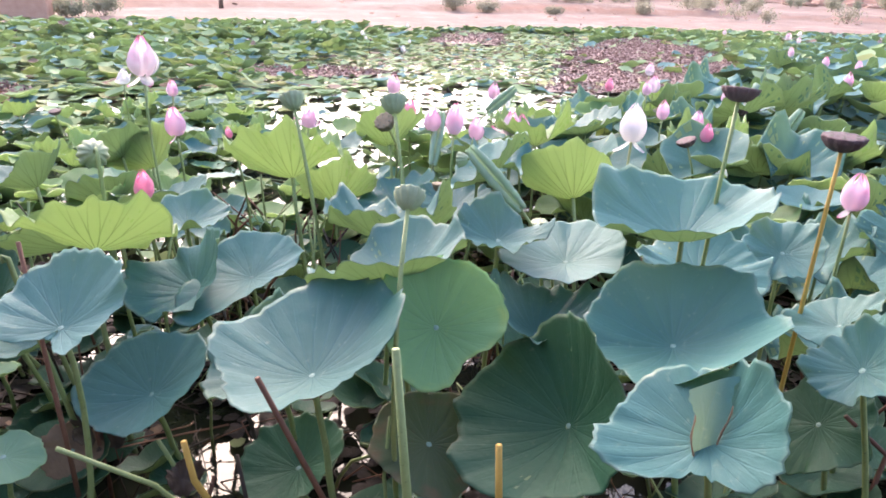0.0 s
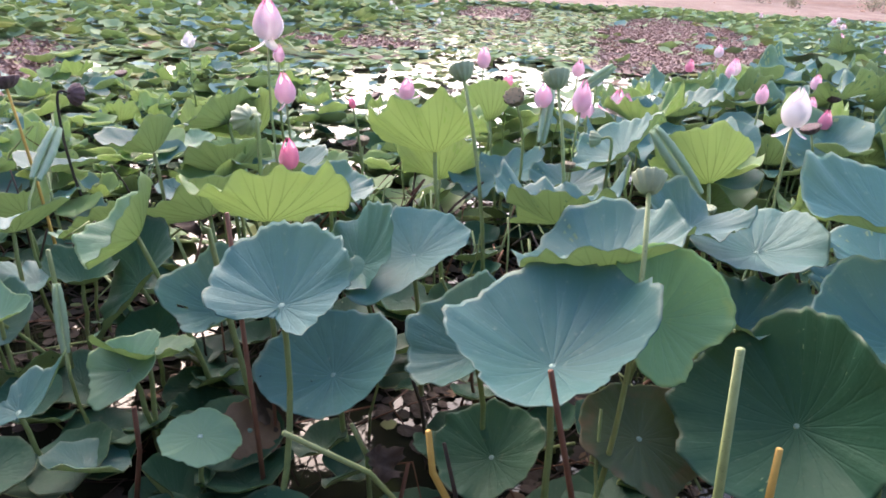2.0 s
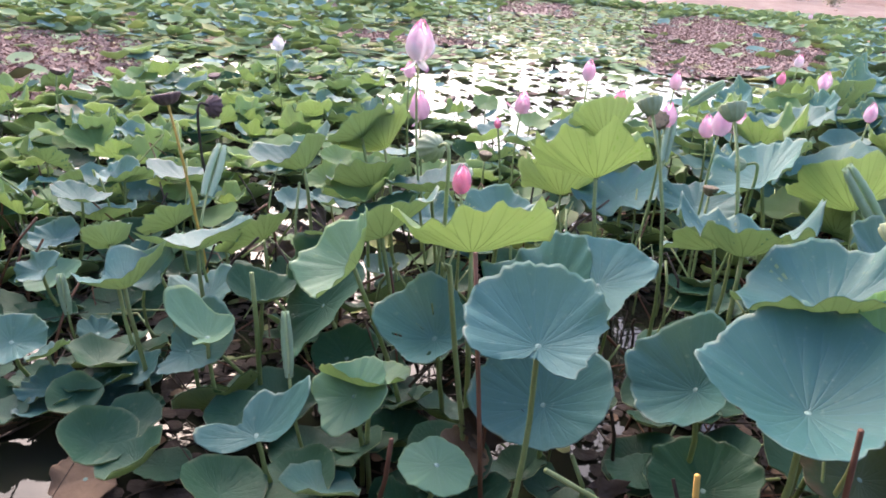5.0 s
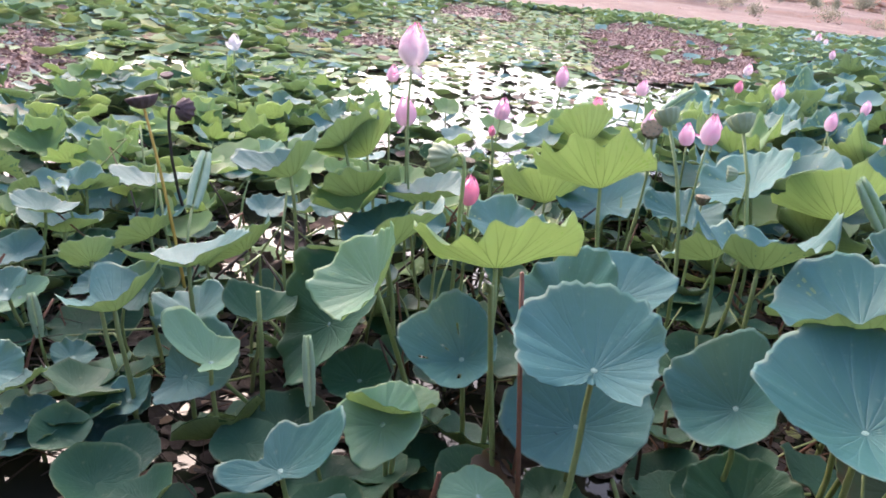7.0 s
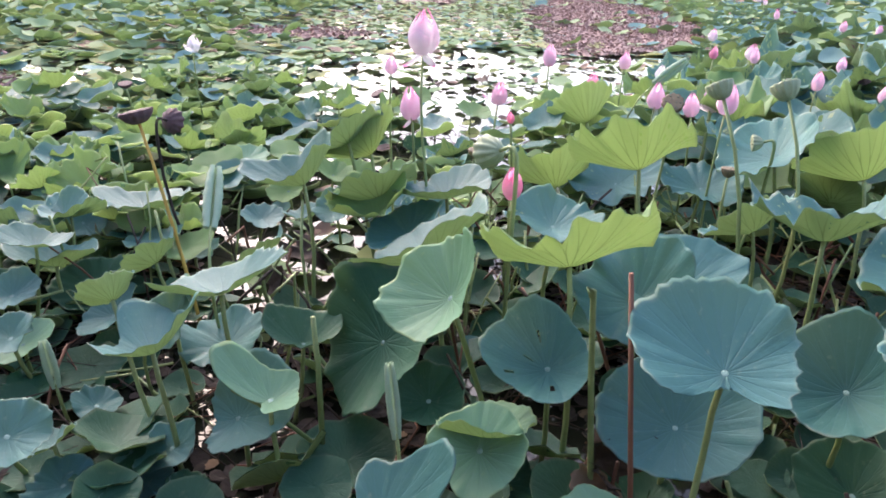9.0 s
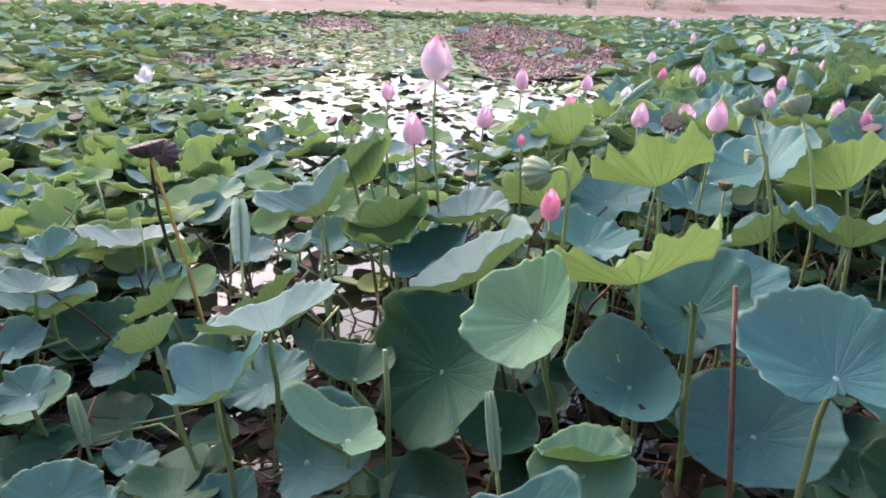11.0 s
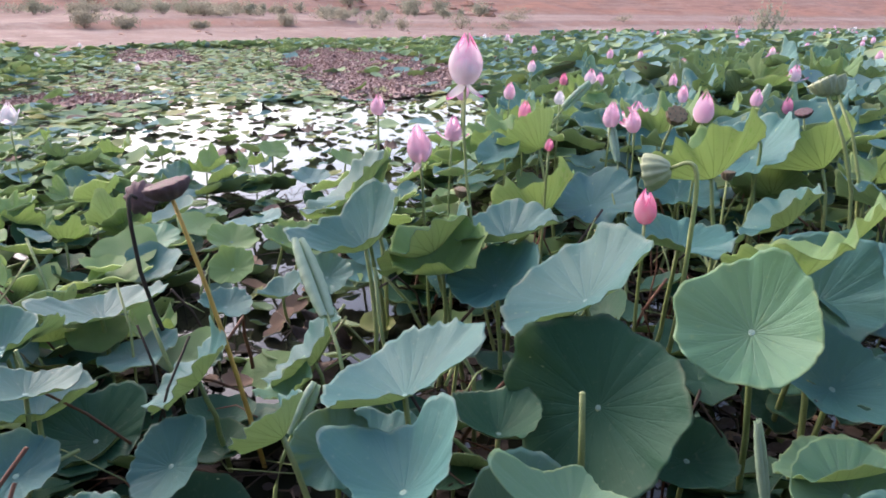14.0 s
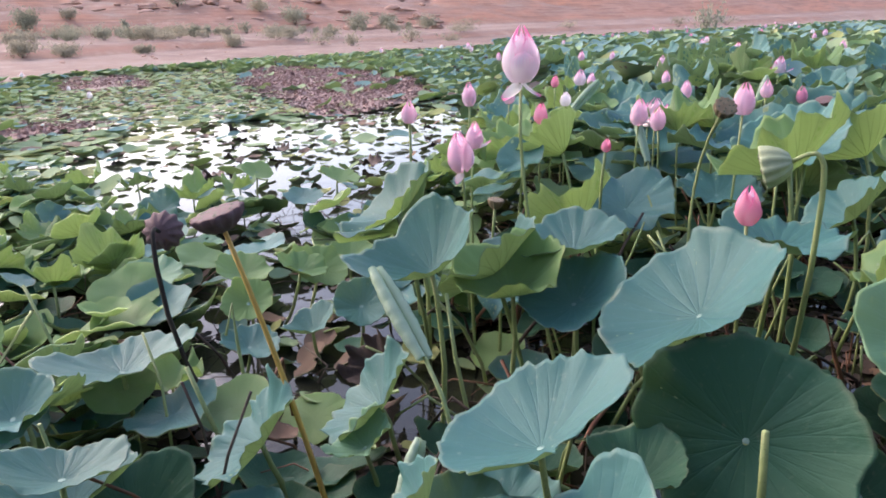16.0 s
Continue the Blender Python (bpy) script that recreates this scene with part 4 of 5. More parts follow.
leaf_carpet("floating_lotus_leaves", "scattered pads and browned scraps floating on open water", scatter(9, 720, 2.6, 19.0, 1.0, floaters, lambda x, y: 0.055, lambda x, y: 0.03, (1.4, 5, 2, 2.2)), 10, (FAR_BLUE, FAR_FRESH, FAR_YELLOW, FAR_DEAD), 10)


def shaded(x, y, rnd):
    if y < 1.0 + max(0.0, -0.9 - x) * 0.45 or y > 7.5 or x > 3.5 or x < -6:
        return False
    where = zone(x, y)
    return where == "leaves" or (where == "gap" and rnd.random() < 0.12)


# mostly the dark tone, which stands in for deep shade under the canopy
leaf_carpet("undergrowth_leaves", "low crowded lotus leaves near the water, shade put into their dark colour", scatter(21, 1000, 1.0, 7.5, 1.0, shaded, lambda x, y: 0.10, lambda x, y: 0.04 + 0.2 * stand(x, y), (6, 0.4, 0.0)), 22, (LEAF_TOP_DARK, LEAF_TOP, LEAF_TOP_OLD), 18, LEAF_UNDER)
leaf_carpet("low_leaves", "crowded low yellow-green lotus leaves near the water", scatter(27, 1700, 3.0, 9.0, 1.0, lambda x, y, r: zone(x, y) == "leaves", lambda x, y: 0.115, lambda x, y: 0.05 + 0.1 * stand(x, y), (2, 6, 0.6)), 28, (LEAF_TOP, LEAF_TOP_LIME, LEAF_TOP_OLD), 14, LEAF_UNDER)
leaf_carpet("upper_leaves", "crowded yellow-green lotus leaves standing over the pond", scatter(25, 1300, 2.9, 8.0, 1.0, lambda x, y, r: zone(x, y) == "leaves" and (x < -1.3 or x > 0.6 or y > 3.7), lambda x, y: 0.11 + 0.045 * (x > 0.5), lambda x, y: 0.95 * stand(x, y), (4.5, 6, 0.25), (8, 2.2, 0.1)), 26, (LEAF_TOP, LEAF_TOP_LIME, LEAF_TOP_OLD), 24, LEAF_UNDER)


def pad_sheet(name, label, spots, seed, tops):
    """Flat pads lying close together on the water."""
    rnd = random.Random(seed)
    verts, faces, mats = [], [], []
    for x, y, z, radius, tone in spots:
        o, a, gx, gy = len(verts), rnd.uniform(0, 6.28), rnd.gauss(0, 0.12), rnd.gauss(0, 0.12)
        for j in range(8):
            w = a + j * 0.785
            r = radius * rnd.uniform(0.85, 1.1)
            c, d = r * math.cos(w), r * math.sin(w)
            verts.append((x + c, y + d, z + c * gx + d * gy + 0.004))
        faces.append(tuple(range(o, o + 8)))
        mats.append(tone)
    me = mesh_of(name, verts, faces)
    me.polygons.foreach_set("material_index", mats)
    for m in tops:
        me.materials.append(m)
    return tagged(new(name, me), label, "leaves", kind="stuff")


def afloat(x, y, rnd):
    return rnd.random() < {"leaves": 1.0, "open": 0.03, "gap": 0.05, "weed": 0.05, "thin": 0.55}[zone(x, y)] and (y > 9 or x < -2.5) and not (y > 9 and x < -2.4 and rnd.random() < 0.4) and not (x > 3 + 0.1 * y and y < 20)


pad_sheet("floating_pads", "low green and browned pads lying close on the water", scatter(31, 36000, 5.5, 34.0, 0.9, afloat, lambda x, y: (0.10 + 0.004 * y) * (0.5 if inside(x, y, THIN) else 1.0), lambda x, y: 0.025, (0.8, 6, 2.8, 1.5)), 32, (FAR_BLUE, FAR_FRESH, FAR_YELLOW, FAR_DEAD))

# ---------------------------------------------------------------- flowers, buds and pods
def petal_patch(height, girth, half, layer, v1=1.0, n=7, m=11, close=0.86):
    """A petal that hugs an egg-shaped bud: a strip of the egg that narrows to its tip."""
    verts, uvs = [], []
    for i in range(m):
        v = v1 * i / (m - 1)
        ring = math.sin(math.pi * (0.10 + close * v) ** 0.82) ** 0.85
        wide = half * (0.55 + 0.45 * math.sin(math.pi * min(1, v * 1.15))) * (1 - max(0, v - 0.62) / 0.38 * 0.86)
        for j in range(n):
            u = 2 * j / (n - 1) - 1
            a = u * wide
            r = girth * ring * (layer + 0.035 * (1 - u * u) - 0.05 * abs(u) * v)
            verts.append((r * math.cos(a), r * math.sin(a), height * v * (1 - 0.03 * u * u)))
            uvs.append(((u + 1) / 2, v))
    return grid_mesh("petal", verts, uvs, n, m)


def petal_spread(length, width, rise, n=7, m=9):
    """An opened petal: a hollow spoon that rises from the foot and bends outward."""
    verts, uvs = [], []
    for i in range(m):
        v = i / (m - 1)
        wide = width * math.sin(math.pi * min(1, 0.12 + 0.88 * v) ** 1.1) ** 0.7 * (1 if v < 0.97 else 0.3)
        a = rise + 0.35 * (v - 0.4)
        for j in range(n):
            u = 2 * j / (n - 1) - 1
            hollow = 0.28 * width * u * u
            verts.append((length * v * math.cos(a) - hollow * math.sin(a), u * wide, length * v * math.sin(a) + hollow * math.cos(a)))
            uvs.append(((u + 1) / 2, v))
    return grid_mesh("petal", verts, uvs, n, m)


def grid_mesh(name, verts, uvs, n, m):
    faces = [(i * n + j, i * n + j + 1, (i + 1) * n + j + 1, (i + 1) * n + j) for i in range(m - 1) for j in range(n - 1)]
    me = mesh_of(name, verts, faces)
    layer = me.uv_layers.new(name="UVMap")
    layer.data.foreach_set("uv", [c for f in faces for k in f for c in uvs[k]])
    return smooth(me)


def with_material(me, m):
    me.materials.append(m)
    return me


PETALS = {}
for tone, m in (("pale", PETAL_PALE), ("pink", PETAL_PINK), ("deep", PETAL_DEEP), ("white", PETAL_WHITE)):
    PETALS[tone] = {
        "outer": with_material(petal_patch(1.0, 0.375, 0.95, 1.0, close=0.81), m),
        "inner": with_material(petal_patch(1.04, 0.36, 1.0, 0.93), m),
        "short": with_material(petal_patch(0.8, 0.40, 0.8, 1.06, close=0.72), m),
        "open": with_material(petal_spread(0.95, 0.24, 0.75), m),
        "wide": with_material(petal_spread(0.95, 0.25, 0.15), m),
        "hang": with_material(petal_spread(0.75, 0.27, -0.85), m),
    }
FLOWER_LABELS = {
    "pale": "pale pink-tipped lotus bud on a tall green stalk",
    "pink": "closed pink lotus bud on a slender green stalk",
    "deep": "deep pink pointed lotus bud above the leaves",
    "white": "white lotus flower on a green stalk above the leaves",
}
made_flowers = [0]


def stalk_to(root, top, foot, radius=0.0045, m=None, n=8, lean=(0, 0, 1)):
    rnd = random.Random(len(scene.objects))
    pts = bend((foot[0], foot[1], -0.12), top, lean, n, 0.003, rnd)
    return part("stalk", tube("stalk", pts, [radius * (1.25 - 0.35 * i / (n - 1)) for i in range(n)]), root, "", (m or STALK,))


def lotus_flower(x, y, z, size, tone="pink", nx=0.0, ny=0.0, opened=0, hanging=0, foot=(0.05, 0.06), category="lotus bud", label=""):
    """A bud or flower whose middle is at x, y, z; opened and hanging tell how many petals have spread or droop."""
    made_flowers[0] += 1
    rnd = random.Random(500 + made_flowers[0])
    root = thing("lotus_flower" if opened else "lotus_bud", (x, y, 0), label=label or FLOWER_LABELS[tone], category="lotus flower" if opened else category, group="lotus flowers and buds")
    turn, n = tilt_of(nx, ny)
    base = Vector((0, 0, z)) - n * size * 0.5
    frame_m = Matrix.Translation(base) @ turn.to_4x4()
    spin = rnd.uniform(0, 6.28)

    def put(kind, a, scale=1.0):
        ob = new("petal", PETALS[tone][kind])
        ob.parent = root
        ob.matrix_basis = frame_m @ Matrix.Rotation(a, 4, "Z") @ Matrix.Diagonal((size * scale * slim, size * scale * slim, size * scale, 1))

    slim = 0.86 if tone in ("pink", "deep") else 1.0
    for k in range(3):
        put("inner", spin + k * 2.094, 1.0)
    for k in range(4):
        put("outer", spin + 0.6 + k * 1.571, rnd.uniform(0.94, 1.0))
    for k in range(2):
        put("short", spin + 0.2 + k * 3.0, rnd.uniform(0.9, 1.0))
    for k in range(opened):
        put("open" if k % 2 else "wide", spin + k * 6.283 / max(1, opened) + rnd.uniform(-0.2, 0.2), rnd.uniform(0.85, 1.0))
    for k in range(hanging):
        put("hang", 3.3 + k * 2.2 + rnd.uniform(-0.3, 0.3), rnd.uniform(0.55, 0.75))
    stalk_to(root, base + n * 0.004, foot, 0.0052, lean=(n.x, n.y, n.z))
    return root


def cup_mesh(size, ribs=11):
    """A seed pod: a ribbed funnel that widens to a flat, slightly domed top with a lip."""
    prof = ((0.10, -0.62), (0.22, -0.58), (0.36, -0.42), (0.47, -0.18), (0.51, 0.0), (0.49, 0.05), (0.42, 0.045), (0.22, 0.07), (0.0, 0.08))
    segs, verts, faces = ribs * 4, [], []
    for i, (r, h) in enumerate(prof[:-1]):
        for j in range(segs):
            w = 2 * math.pi * j / segs
            k = 1 + (0.085 * math.cos(ribs * w) if i < 6 else 0.0)
            verts.append((size * r * k * math.cos(w), size * r * k * math.sin(w), size * h))
    verts.append((0, 0, size * prof[-1][1]))
    for i in range(len(prof) - 2):
        for j in range(segs):
            q = (j + 1) % segs
            faces.append((i * segs + j, i * segs + q, (i + 1) * segs + q, (i + 1) * segs + j))
    last = (len(prof) - 2) * segs
    faces += [(last + j, last + (j + 1) % segs, len(verts) - 1) for j in range(segs)]
    faces.append(tuple(range(segs - 1, -1, -1)))
    return smooth(mesh_of("cup", verts, faces))


SEED_MESH = with_material(smooth(mesh_of("seed", *disc_data(1.0, 0.7, 8))), SEED)
POD_LABELS = {"dry": "dry dark brown lotus seed pod on a stalk", "green": "pale green ribbed lotus seed pod on a stalk", "brown": "browning lotus seed pod on a green stalk"}


def seed_pod(x, y, z, size, tone, nx, ny, foot=(0.05, 0.05), stalk=None, hook=0.0):
    """A seed pod whose middle is at x, y, z and whose flat top faces (nx, ny, 1); hook bends the stalk's top over."""
    root = thing("lotus_seed_pod", (x, y, 0), label=POD_LABELS[tone], category="seed pod", group="lotus seed pods")
    n = Vector((nx, ny, 1 if hook <= 0 else -hook)).normalized()
    turn = n.to_track_quat("Z", "Y").to_matrix()
    m = {"dry": POD_DARK, "green": POD_GREEN, "brown": POD_BROWN}[tone]
    cup = part("cup", cup_mesh(size), root, materials=(m,))
    flat = (1.22, 1.22, 0.75) if tone == "dry" else (1.0, 1.0, 1.0)
    cup.matrix_basis = Matrix.Translation((0, 0, z)) @ turn.to_4x4() @ Matrix.Diagonal((*flat, 1))
    for k in range(9):
        r, a = (0.16, k * 2.09) if k < 3 else (0.34, k * 1.047)
        sd = new("seed", SEED_MESH)
        sd.parent = cup
        sd.matrix_basis = Matrix.Translation((size * r * math.cos(a), size * r * math.sin(a), size * 0.055)) @ Matrix.Diagonal((size * 0.055,) * 3 + (1,))
    neck = Vector((0, 0, z)) - n * size * 0.6 * flat[2]
    if hook > 0:
        side = Vector((n.x, n.y, 0)).normalized()
        rise = neck - side * size * 0.75 - Vector((0, 0, size * 0.9))
        p1, p2 = rise + Vector((0, 0, size * 1.3)), neck - n * size * 0.6 + Vector((0, 0, size * 0.2))
        arch = [(1 - v) ** 3 * rise + 3 * v * (1 - v) ** 2 * p1 + 3 * v * v * (1 - v) * p2 + v ** 3 * neck for v in (0.0, 0.15, 0.3, 0.45, 0.6, 0.75, 0.88, 1.0)]
        pts = bend((foot[0], foot[1], -0.12), rise, (0, 0, 1), 6)[:-1] + arch
    else:
        pts = bend((foot[0], foot[1], -0.12), neck, n, 8)
    part("stalk", tube("stalk", pts, [0.0072 - 0.0024 * i / len(pts) for i in range(len(pts))]), root, "", (stalk or STALK,))
    return root


def rolled_leaf(top, low, foot, girth=0.0155, label="young pale-green lotus leaf still rolled into two scrolls"):
    """A young leaf rolled up from both sides: two ribbed scrolls side by side on a stalk."""
    top, low = Vector(top), Vector(low)
    root = thing("rolled_leaf", (low.x, low.y, 0), label=label, category="leaf", group="rolled lotus leaves")
    axis = top - low
    length = axis.length
    d = axis.normalized()
    side = d.cross(Vector((0.25, -1, 0.1))).normalized()
    out = d.cross(side).normalized()
    base = Vector((0, 0, low.z))
    for sgn in (-1, 1):
        verts, faces = [], []
        rows, turns = 46, 20
        for i in range(rows):
            v = i / (rows - 1)
            g = girth * (0.30 + 0.70 * math.sin(math.pi * min(1, 0.10 + 0.82 * v)) ** 0.6) * (1 + 0.025 * math.sin(v * 90) + 0.03 * math.sin(v * 37 + 1))
            for k in range(turns):
                w = k / (turns - 1) * 2 * math.pi * 1.35
                r = g * (1 - 0.28 * k / (turns - 1))
                verts.append(base + d * length * v + side * sgn * (g * 0.98 - r * math.cos(w) * 1.0) + out * r * math.sin(w))
        faces = [(i * turns + k, i * turns + k + 1, (i + 1) * turns + k + 1, (i + 1) * turns + k) for i in range(rows - 1) for k in range(turns - 1)]
        part("scroll", smooth(mesh_of("scroll", verts, faces)), root, "", (ROLL,))
    pts = bend((foot[0] - low.x, foot[1] - low.y, -0.1), base + d * 0.01, d, 7)
    part("stalk", tube("stalk", pts, [0.006 - 0.0003 * i for i in range(7)]), root, "", (STALK,))
    return root


ROLL, t, b = material("rolled leaf, pale green", 0.5)
rc = mix(t, noise_of(t, 40.0, 4.0), (0.340, 0.480, 0.310), (0.500, 0.610, 0.440))
t.links.new(rc, b.inputs["Base Color"])
bump(t, b, noise_of(t, 120.0, 3.0), 0.3, 0.002)
thin(t, b, rc, 0.35)


def broken_stalk(points, radius, m, label):
    x, y, _ = points[0]
    root = tube("broken_stalk", [(px - x, py - y, pz) for px, py, pz in points], [1.2 * radius * (1.15 - 0.3 * i / (len(points) - 1)) for i in range(len(points))])
    root.materials.append(m)
    ob = tagged(new("broken_stalk", root), label, "stalk", "broken stalks")
    ob.location = (x, y, 0)
    return ob


# a strip torn loose from one near leaf and folded up over it, its edges dried brown
fv, fu = [], []
for i in range(14):
    v = i / 13
    for j in range(9):
        u = 2 * j / 8 - 1
        half = 0.017 + 0.024 * v ** 1.4 + 0.004 * math.sin(11 * v + 2 * u) + 0.002 * math.sin(37 * v + 5 * u)
        fv.append((-0.012 + 0.026 * v + u * half, -0.024 + 0.062 * v - 0.006 * u * u, 0.602 + 0.128 * v + 0.016 * u * v + 0.010 * math.sin(math.pi * v)))
        fu.append((0.22 + 0.03 * u, 0.15 + 0.80 * v))
part("torn_flap", grid_mesh("torn_flap", fv, fu, 9, 14), torn_leaf, "strip of leaf torn loose and folded back", (LEAF_TOP,))
for side in (-1, 1):
    line = [(-0.012 + 0.026 * v + side * (0.018 + 0.024 * v ** 1.4 + 0.004 * math.sin(11 * v + 2 * side)), -0.032 + 0.062 * v, 0.604 + 0.128 * v + 0.016 * side * v + 0.010 * math.sin(math.pi * v)) for v in (0.05, 0.15, 0.25, 0.35, 0.45, 0.55, 0.62)]
    part("dried_edge", tube("dried_edge", line, [0.0010, 0.0022, 0.0014, 0.0024, 0.0016, 0.0020, 0.0008], 5), torn_leaf, "dried brown torn edge", (LEAF_BROWN,))

# the buds and flowers nearest to the path
lotus_flower(-1.204, 2.846, 1.058, 0.148, "pale", 0.02, 0.0, hanging=2, foot=(0.14, -0.10), label="tall pale lotus bud with pink tip and two fallen-back petals")
lotus_flower(-1.217, 3.135, 0.751, 0.130, "pink", -0.1, 0.0, hanging=1, foot=(0.06, 0.02))
lotus_flower(-0.994, 2.248, 0.703, 0.095, "deep", -0.05, 0.0, foot=(0.02, 0.04))
lotus_flower(-0.726, 3.717, 0.689, 0.115, "pink", 0.1, 0.0, opened=4, foot=(0.04, 0.05), label="half-open pink lotus flower with spreading petals")
lotus_flower(0.645, 2.418, 0.924, 0.125, "white", 0.05, 0.1, hanging=2, foot=(0.02, 0.05), label="plump white lotus bud with a drooping petal")
lotus_flower(0.037, 2.953, 0.829, 0.125, "pink", 0.06, 0.0)
lotus_flower(-0.066, 3.389, 0.753, 0.115, "pink", 0.05, 0.0)
lotus_flower(0.402, 3.728, 0.671, 0.120, "pale", 0.0, 0.0, opened=4, label="opening pale pink lotus flower among the leaves")
lotus_flower(-2.513, 5.543, 0.641, 0.120, "white", 0.05, 0.0, opened=3)
lotus_flower(-0.322, 4.299, 0.797, 0.120, "pink", 0.0, 0.0)
lotus_flower(1.271, 4.161, 0.712, 0.110, "pink", 0.02, 0.0)
lotus_flower(0.336, 3.629, 0.703, 0.125, "pale", 0.0, 0.0, opened=4, label="opening pale pink lotus flower among the leaves")
lotus_flower(0.150, 3.460, 0.700, 0.110, "pink", -0.1, 0.0)
lotus_flower(1.290, 3.630, 0.740, 0.100, "pink", 0.1, 0.0)
lotus_flower(3.322, 4.781, 0.729, 0.140, "pale", 0.1, 0.0, opened=3, label="opening pale pink lotus flower among the leaves")
lotus_flower(1.161, 1.925, 0.832, 0.105, "pink", 0.05, 0.0, hanging=1)
lotus_flower(-0.878, 2.820, 0.770, 0.045, "deep", -0.2, -0.3, foot=(0.03, 0.05), label="small faded lotus bud on a bent stalk")
lotus_flower(-1.285, 3.327, 0.871, 0.075, "pink", 0.0, 0.0, label="small withered lotus bud on a thin stalk")
for x, y, s, tone in ((4.96, 6.25, 0.13, "pink"), (1.27, 3.41, 0.09, "deep"), (1.88, 4.81, 0.10, "pink"), (1.43, 5.13, 0.10, "pink"), (1.19, 5.27, 0.09, "deep"), (1.82, 6.52, 0.11, "pale"), (-0.20, 3.88, 0.10, "deep"), (0.31, 4.74, 0.11, "pink"), (0.35, 4.28, 0.08, "white"), (4.10, 7.91, 0.12, "pink"), (4.26, 7.54, 0.11, "pink"), (7.18, 6.24, 0.14, "pink"), (1.54, 5.36, 0.12, "pale"), (3.36, 6.05, 0.13, "pink")):
    lotus_flower(x, y, 0.72, s, tone, 0.04, 0.0)
fl = random.Random(77)
for k in range(46):
    y = fl.uniform(6.5, 22)
    x = fl.uniform(0.35 * y, 1.5 * y)
    lotus_flower(x, y, fl.uniform(0.6, 0.8), fl.uniform(0.10, 0.14), fl.choice(("pink", "pink", "pale", "white", "deep")), fl.gauss(0, 0.1), 0.0, opened=fl.choice((0, 0, 0, 4)))
for k in range(18):
    y = fl.uniform(13, 23)
    x = fl.uniform(-0.6 * y, -0.02 * y)
    if y < shore_y(x) - 1:
        lotus_flower(x, y, fl.uniform(0.25, 0.4), fl.uniform(0.07, 0.11), "white", fl.gauss(0, 0.1), 0.0, opened=fl.choice((0, 3, 4)))

# seed pods
seed_pod(-2.145, 2.669, 0.803, 0.085, "dry", -0.25, 0.1, (0.175, -0.08), STALK_OCHRE)
seed_pod(-2.148, 3.174, 0.655, 0.082, "dry", 0.5, 0.9, (0.15, -0.15), STALK_DARK, hook=0.25)
seed_pod(-0.467, 2.144, 1.022, 0.070, "green", -0.3, 0.5, (0.12, 0.05))
seed_pod(-1.099, 2.153, 0.823, 0.090, "green", -0.55, 0.85, (0.10, 0.02), hook=0.30)
seed_pod(0.057, 2.757, 0.700, 0.060, "green", -0.9, 0.35, (-0.06, 0.04), hook=0.15)
seed_pod(-0.072, 1.477, 0.917, 0.066, "green", 0.1, 0.9, (-0.01, 0.04))
seed_pod(-0.251, 2.837, 0.832, 0.080, "brown", -0.5, -0.9, (-0.05, 0.05))
seed_pod(0.737, 1.796, 1.122, 0.072, "dry", 0.1, 0.1, (-0.02, 0.05))
seed_pod(0.930, 1.635, 1.037, 0.076, "dry", 0.0, -0.05, (0.0, 0.05), STALK_OCHRE)
seed_pod(-0.173, 2.296, 0.999, 0.080, "green", -0.2, 0.6, (0.05, 0.03))
for x, y, z, s, tone in ((-0.02, 2.75, 0.60, 0.055, "brown"), (0.30, 2.10, 0.66, 0.05, "green"), (-2.9, 5.2, 0.42, 0.07, "dry"), (-1.2, 6.4, 0.16, 0.09, "dry"), (1.1, 3.2, 0.72, 0.07, "dry"), (1.9, 4.6, 0.66, 0.08, "dry"), (-3.6, 4.4, 0.52, 0.07, "dry"), (2.9, 5.6, 0.66, 0.08, "dry"), (0.9, 2.6, 0.66, 0.05, "brown"), (-0.9, 3.35, 0.50, 0.06, "brown")):
    seed_pod(x, y, z, s, tone, fl.gauss(0, 0.3), fl.gauss(-0.1, 0.3))
for k in range(60):
    y = fl.uniform(14, 27)
    x = fl.uniform(-0.62 * y, 0.9 * y)
    if y < shore_y(x) - 0.5:
        seed_pod(x, y, fl.uniform(0.2, 0.4), fl.uniform(0.05, 0.08), "dry", fl.gauss(0, 0.4), fl.gauss(0, 0.4), stalk=STALK_DARK)

# rolled leaves
rolled_leaf((-1.881, 2.514, 0.669), (-1.880, 2.335, 0.533), (-1.84, 2.42))
rolled_leaf((0.070, 2.001, 0.909), (0.236, 2.018, 0.723), (0.27, 2.06), 0.014, "rolled pale-green lotus leaf leaning over its neighbours")
rolled_leaf((-0.023, 3.462, 0.774), (-0.060, 3.330, 0.540), (-0.04, 3.38))
rolled_leaf((-1.395, 1.566, 0.535), (-1.378, 1.532, 0.367), (-1.30, 1.62), 0.008)
rolled_leaf((0.387, 4.062, 0.824), (0.237, 4.107, 0.680), (0.22, 4.15), 0.017)
rolled_leaf((1.30, 3.55, 0.72), (1.20, 3.50, 0.56), (1.18, 3.5))
rolled_leaf((2.05, 4.10, 0.74), (1.95, 4.10, 0.55), (1.95, 4.15), 0.022)
rolled_leaf((-1.937, 2.271, 0.408), (-2.015, 2.225, 0.325), (-2.03, 2.24), 0.012, "half-unrolled pale-green young lotus leaf")
rolled_leaf((-2.30, 2.10, 0.30), (-2.28, 2.08, 0.16), (-2.26, 2.12), 0.010)

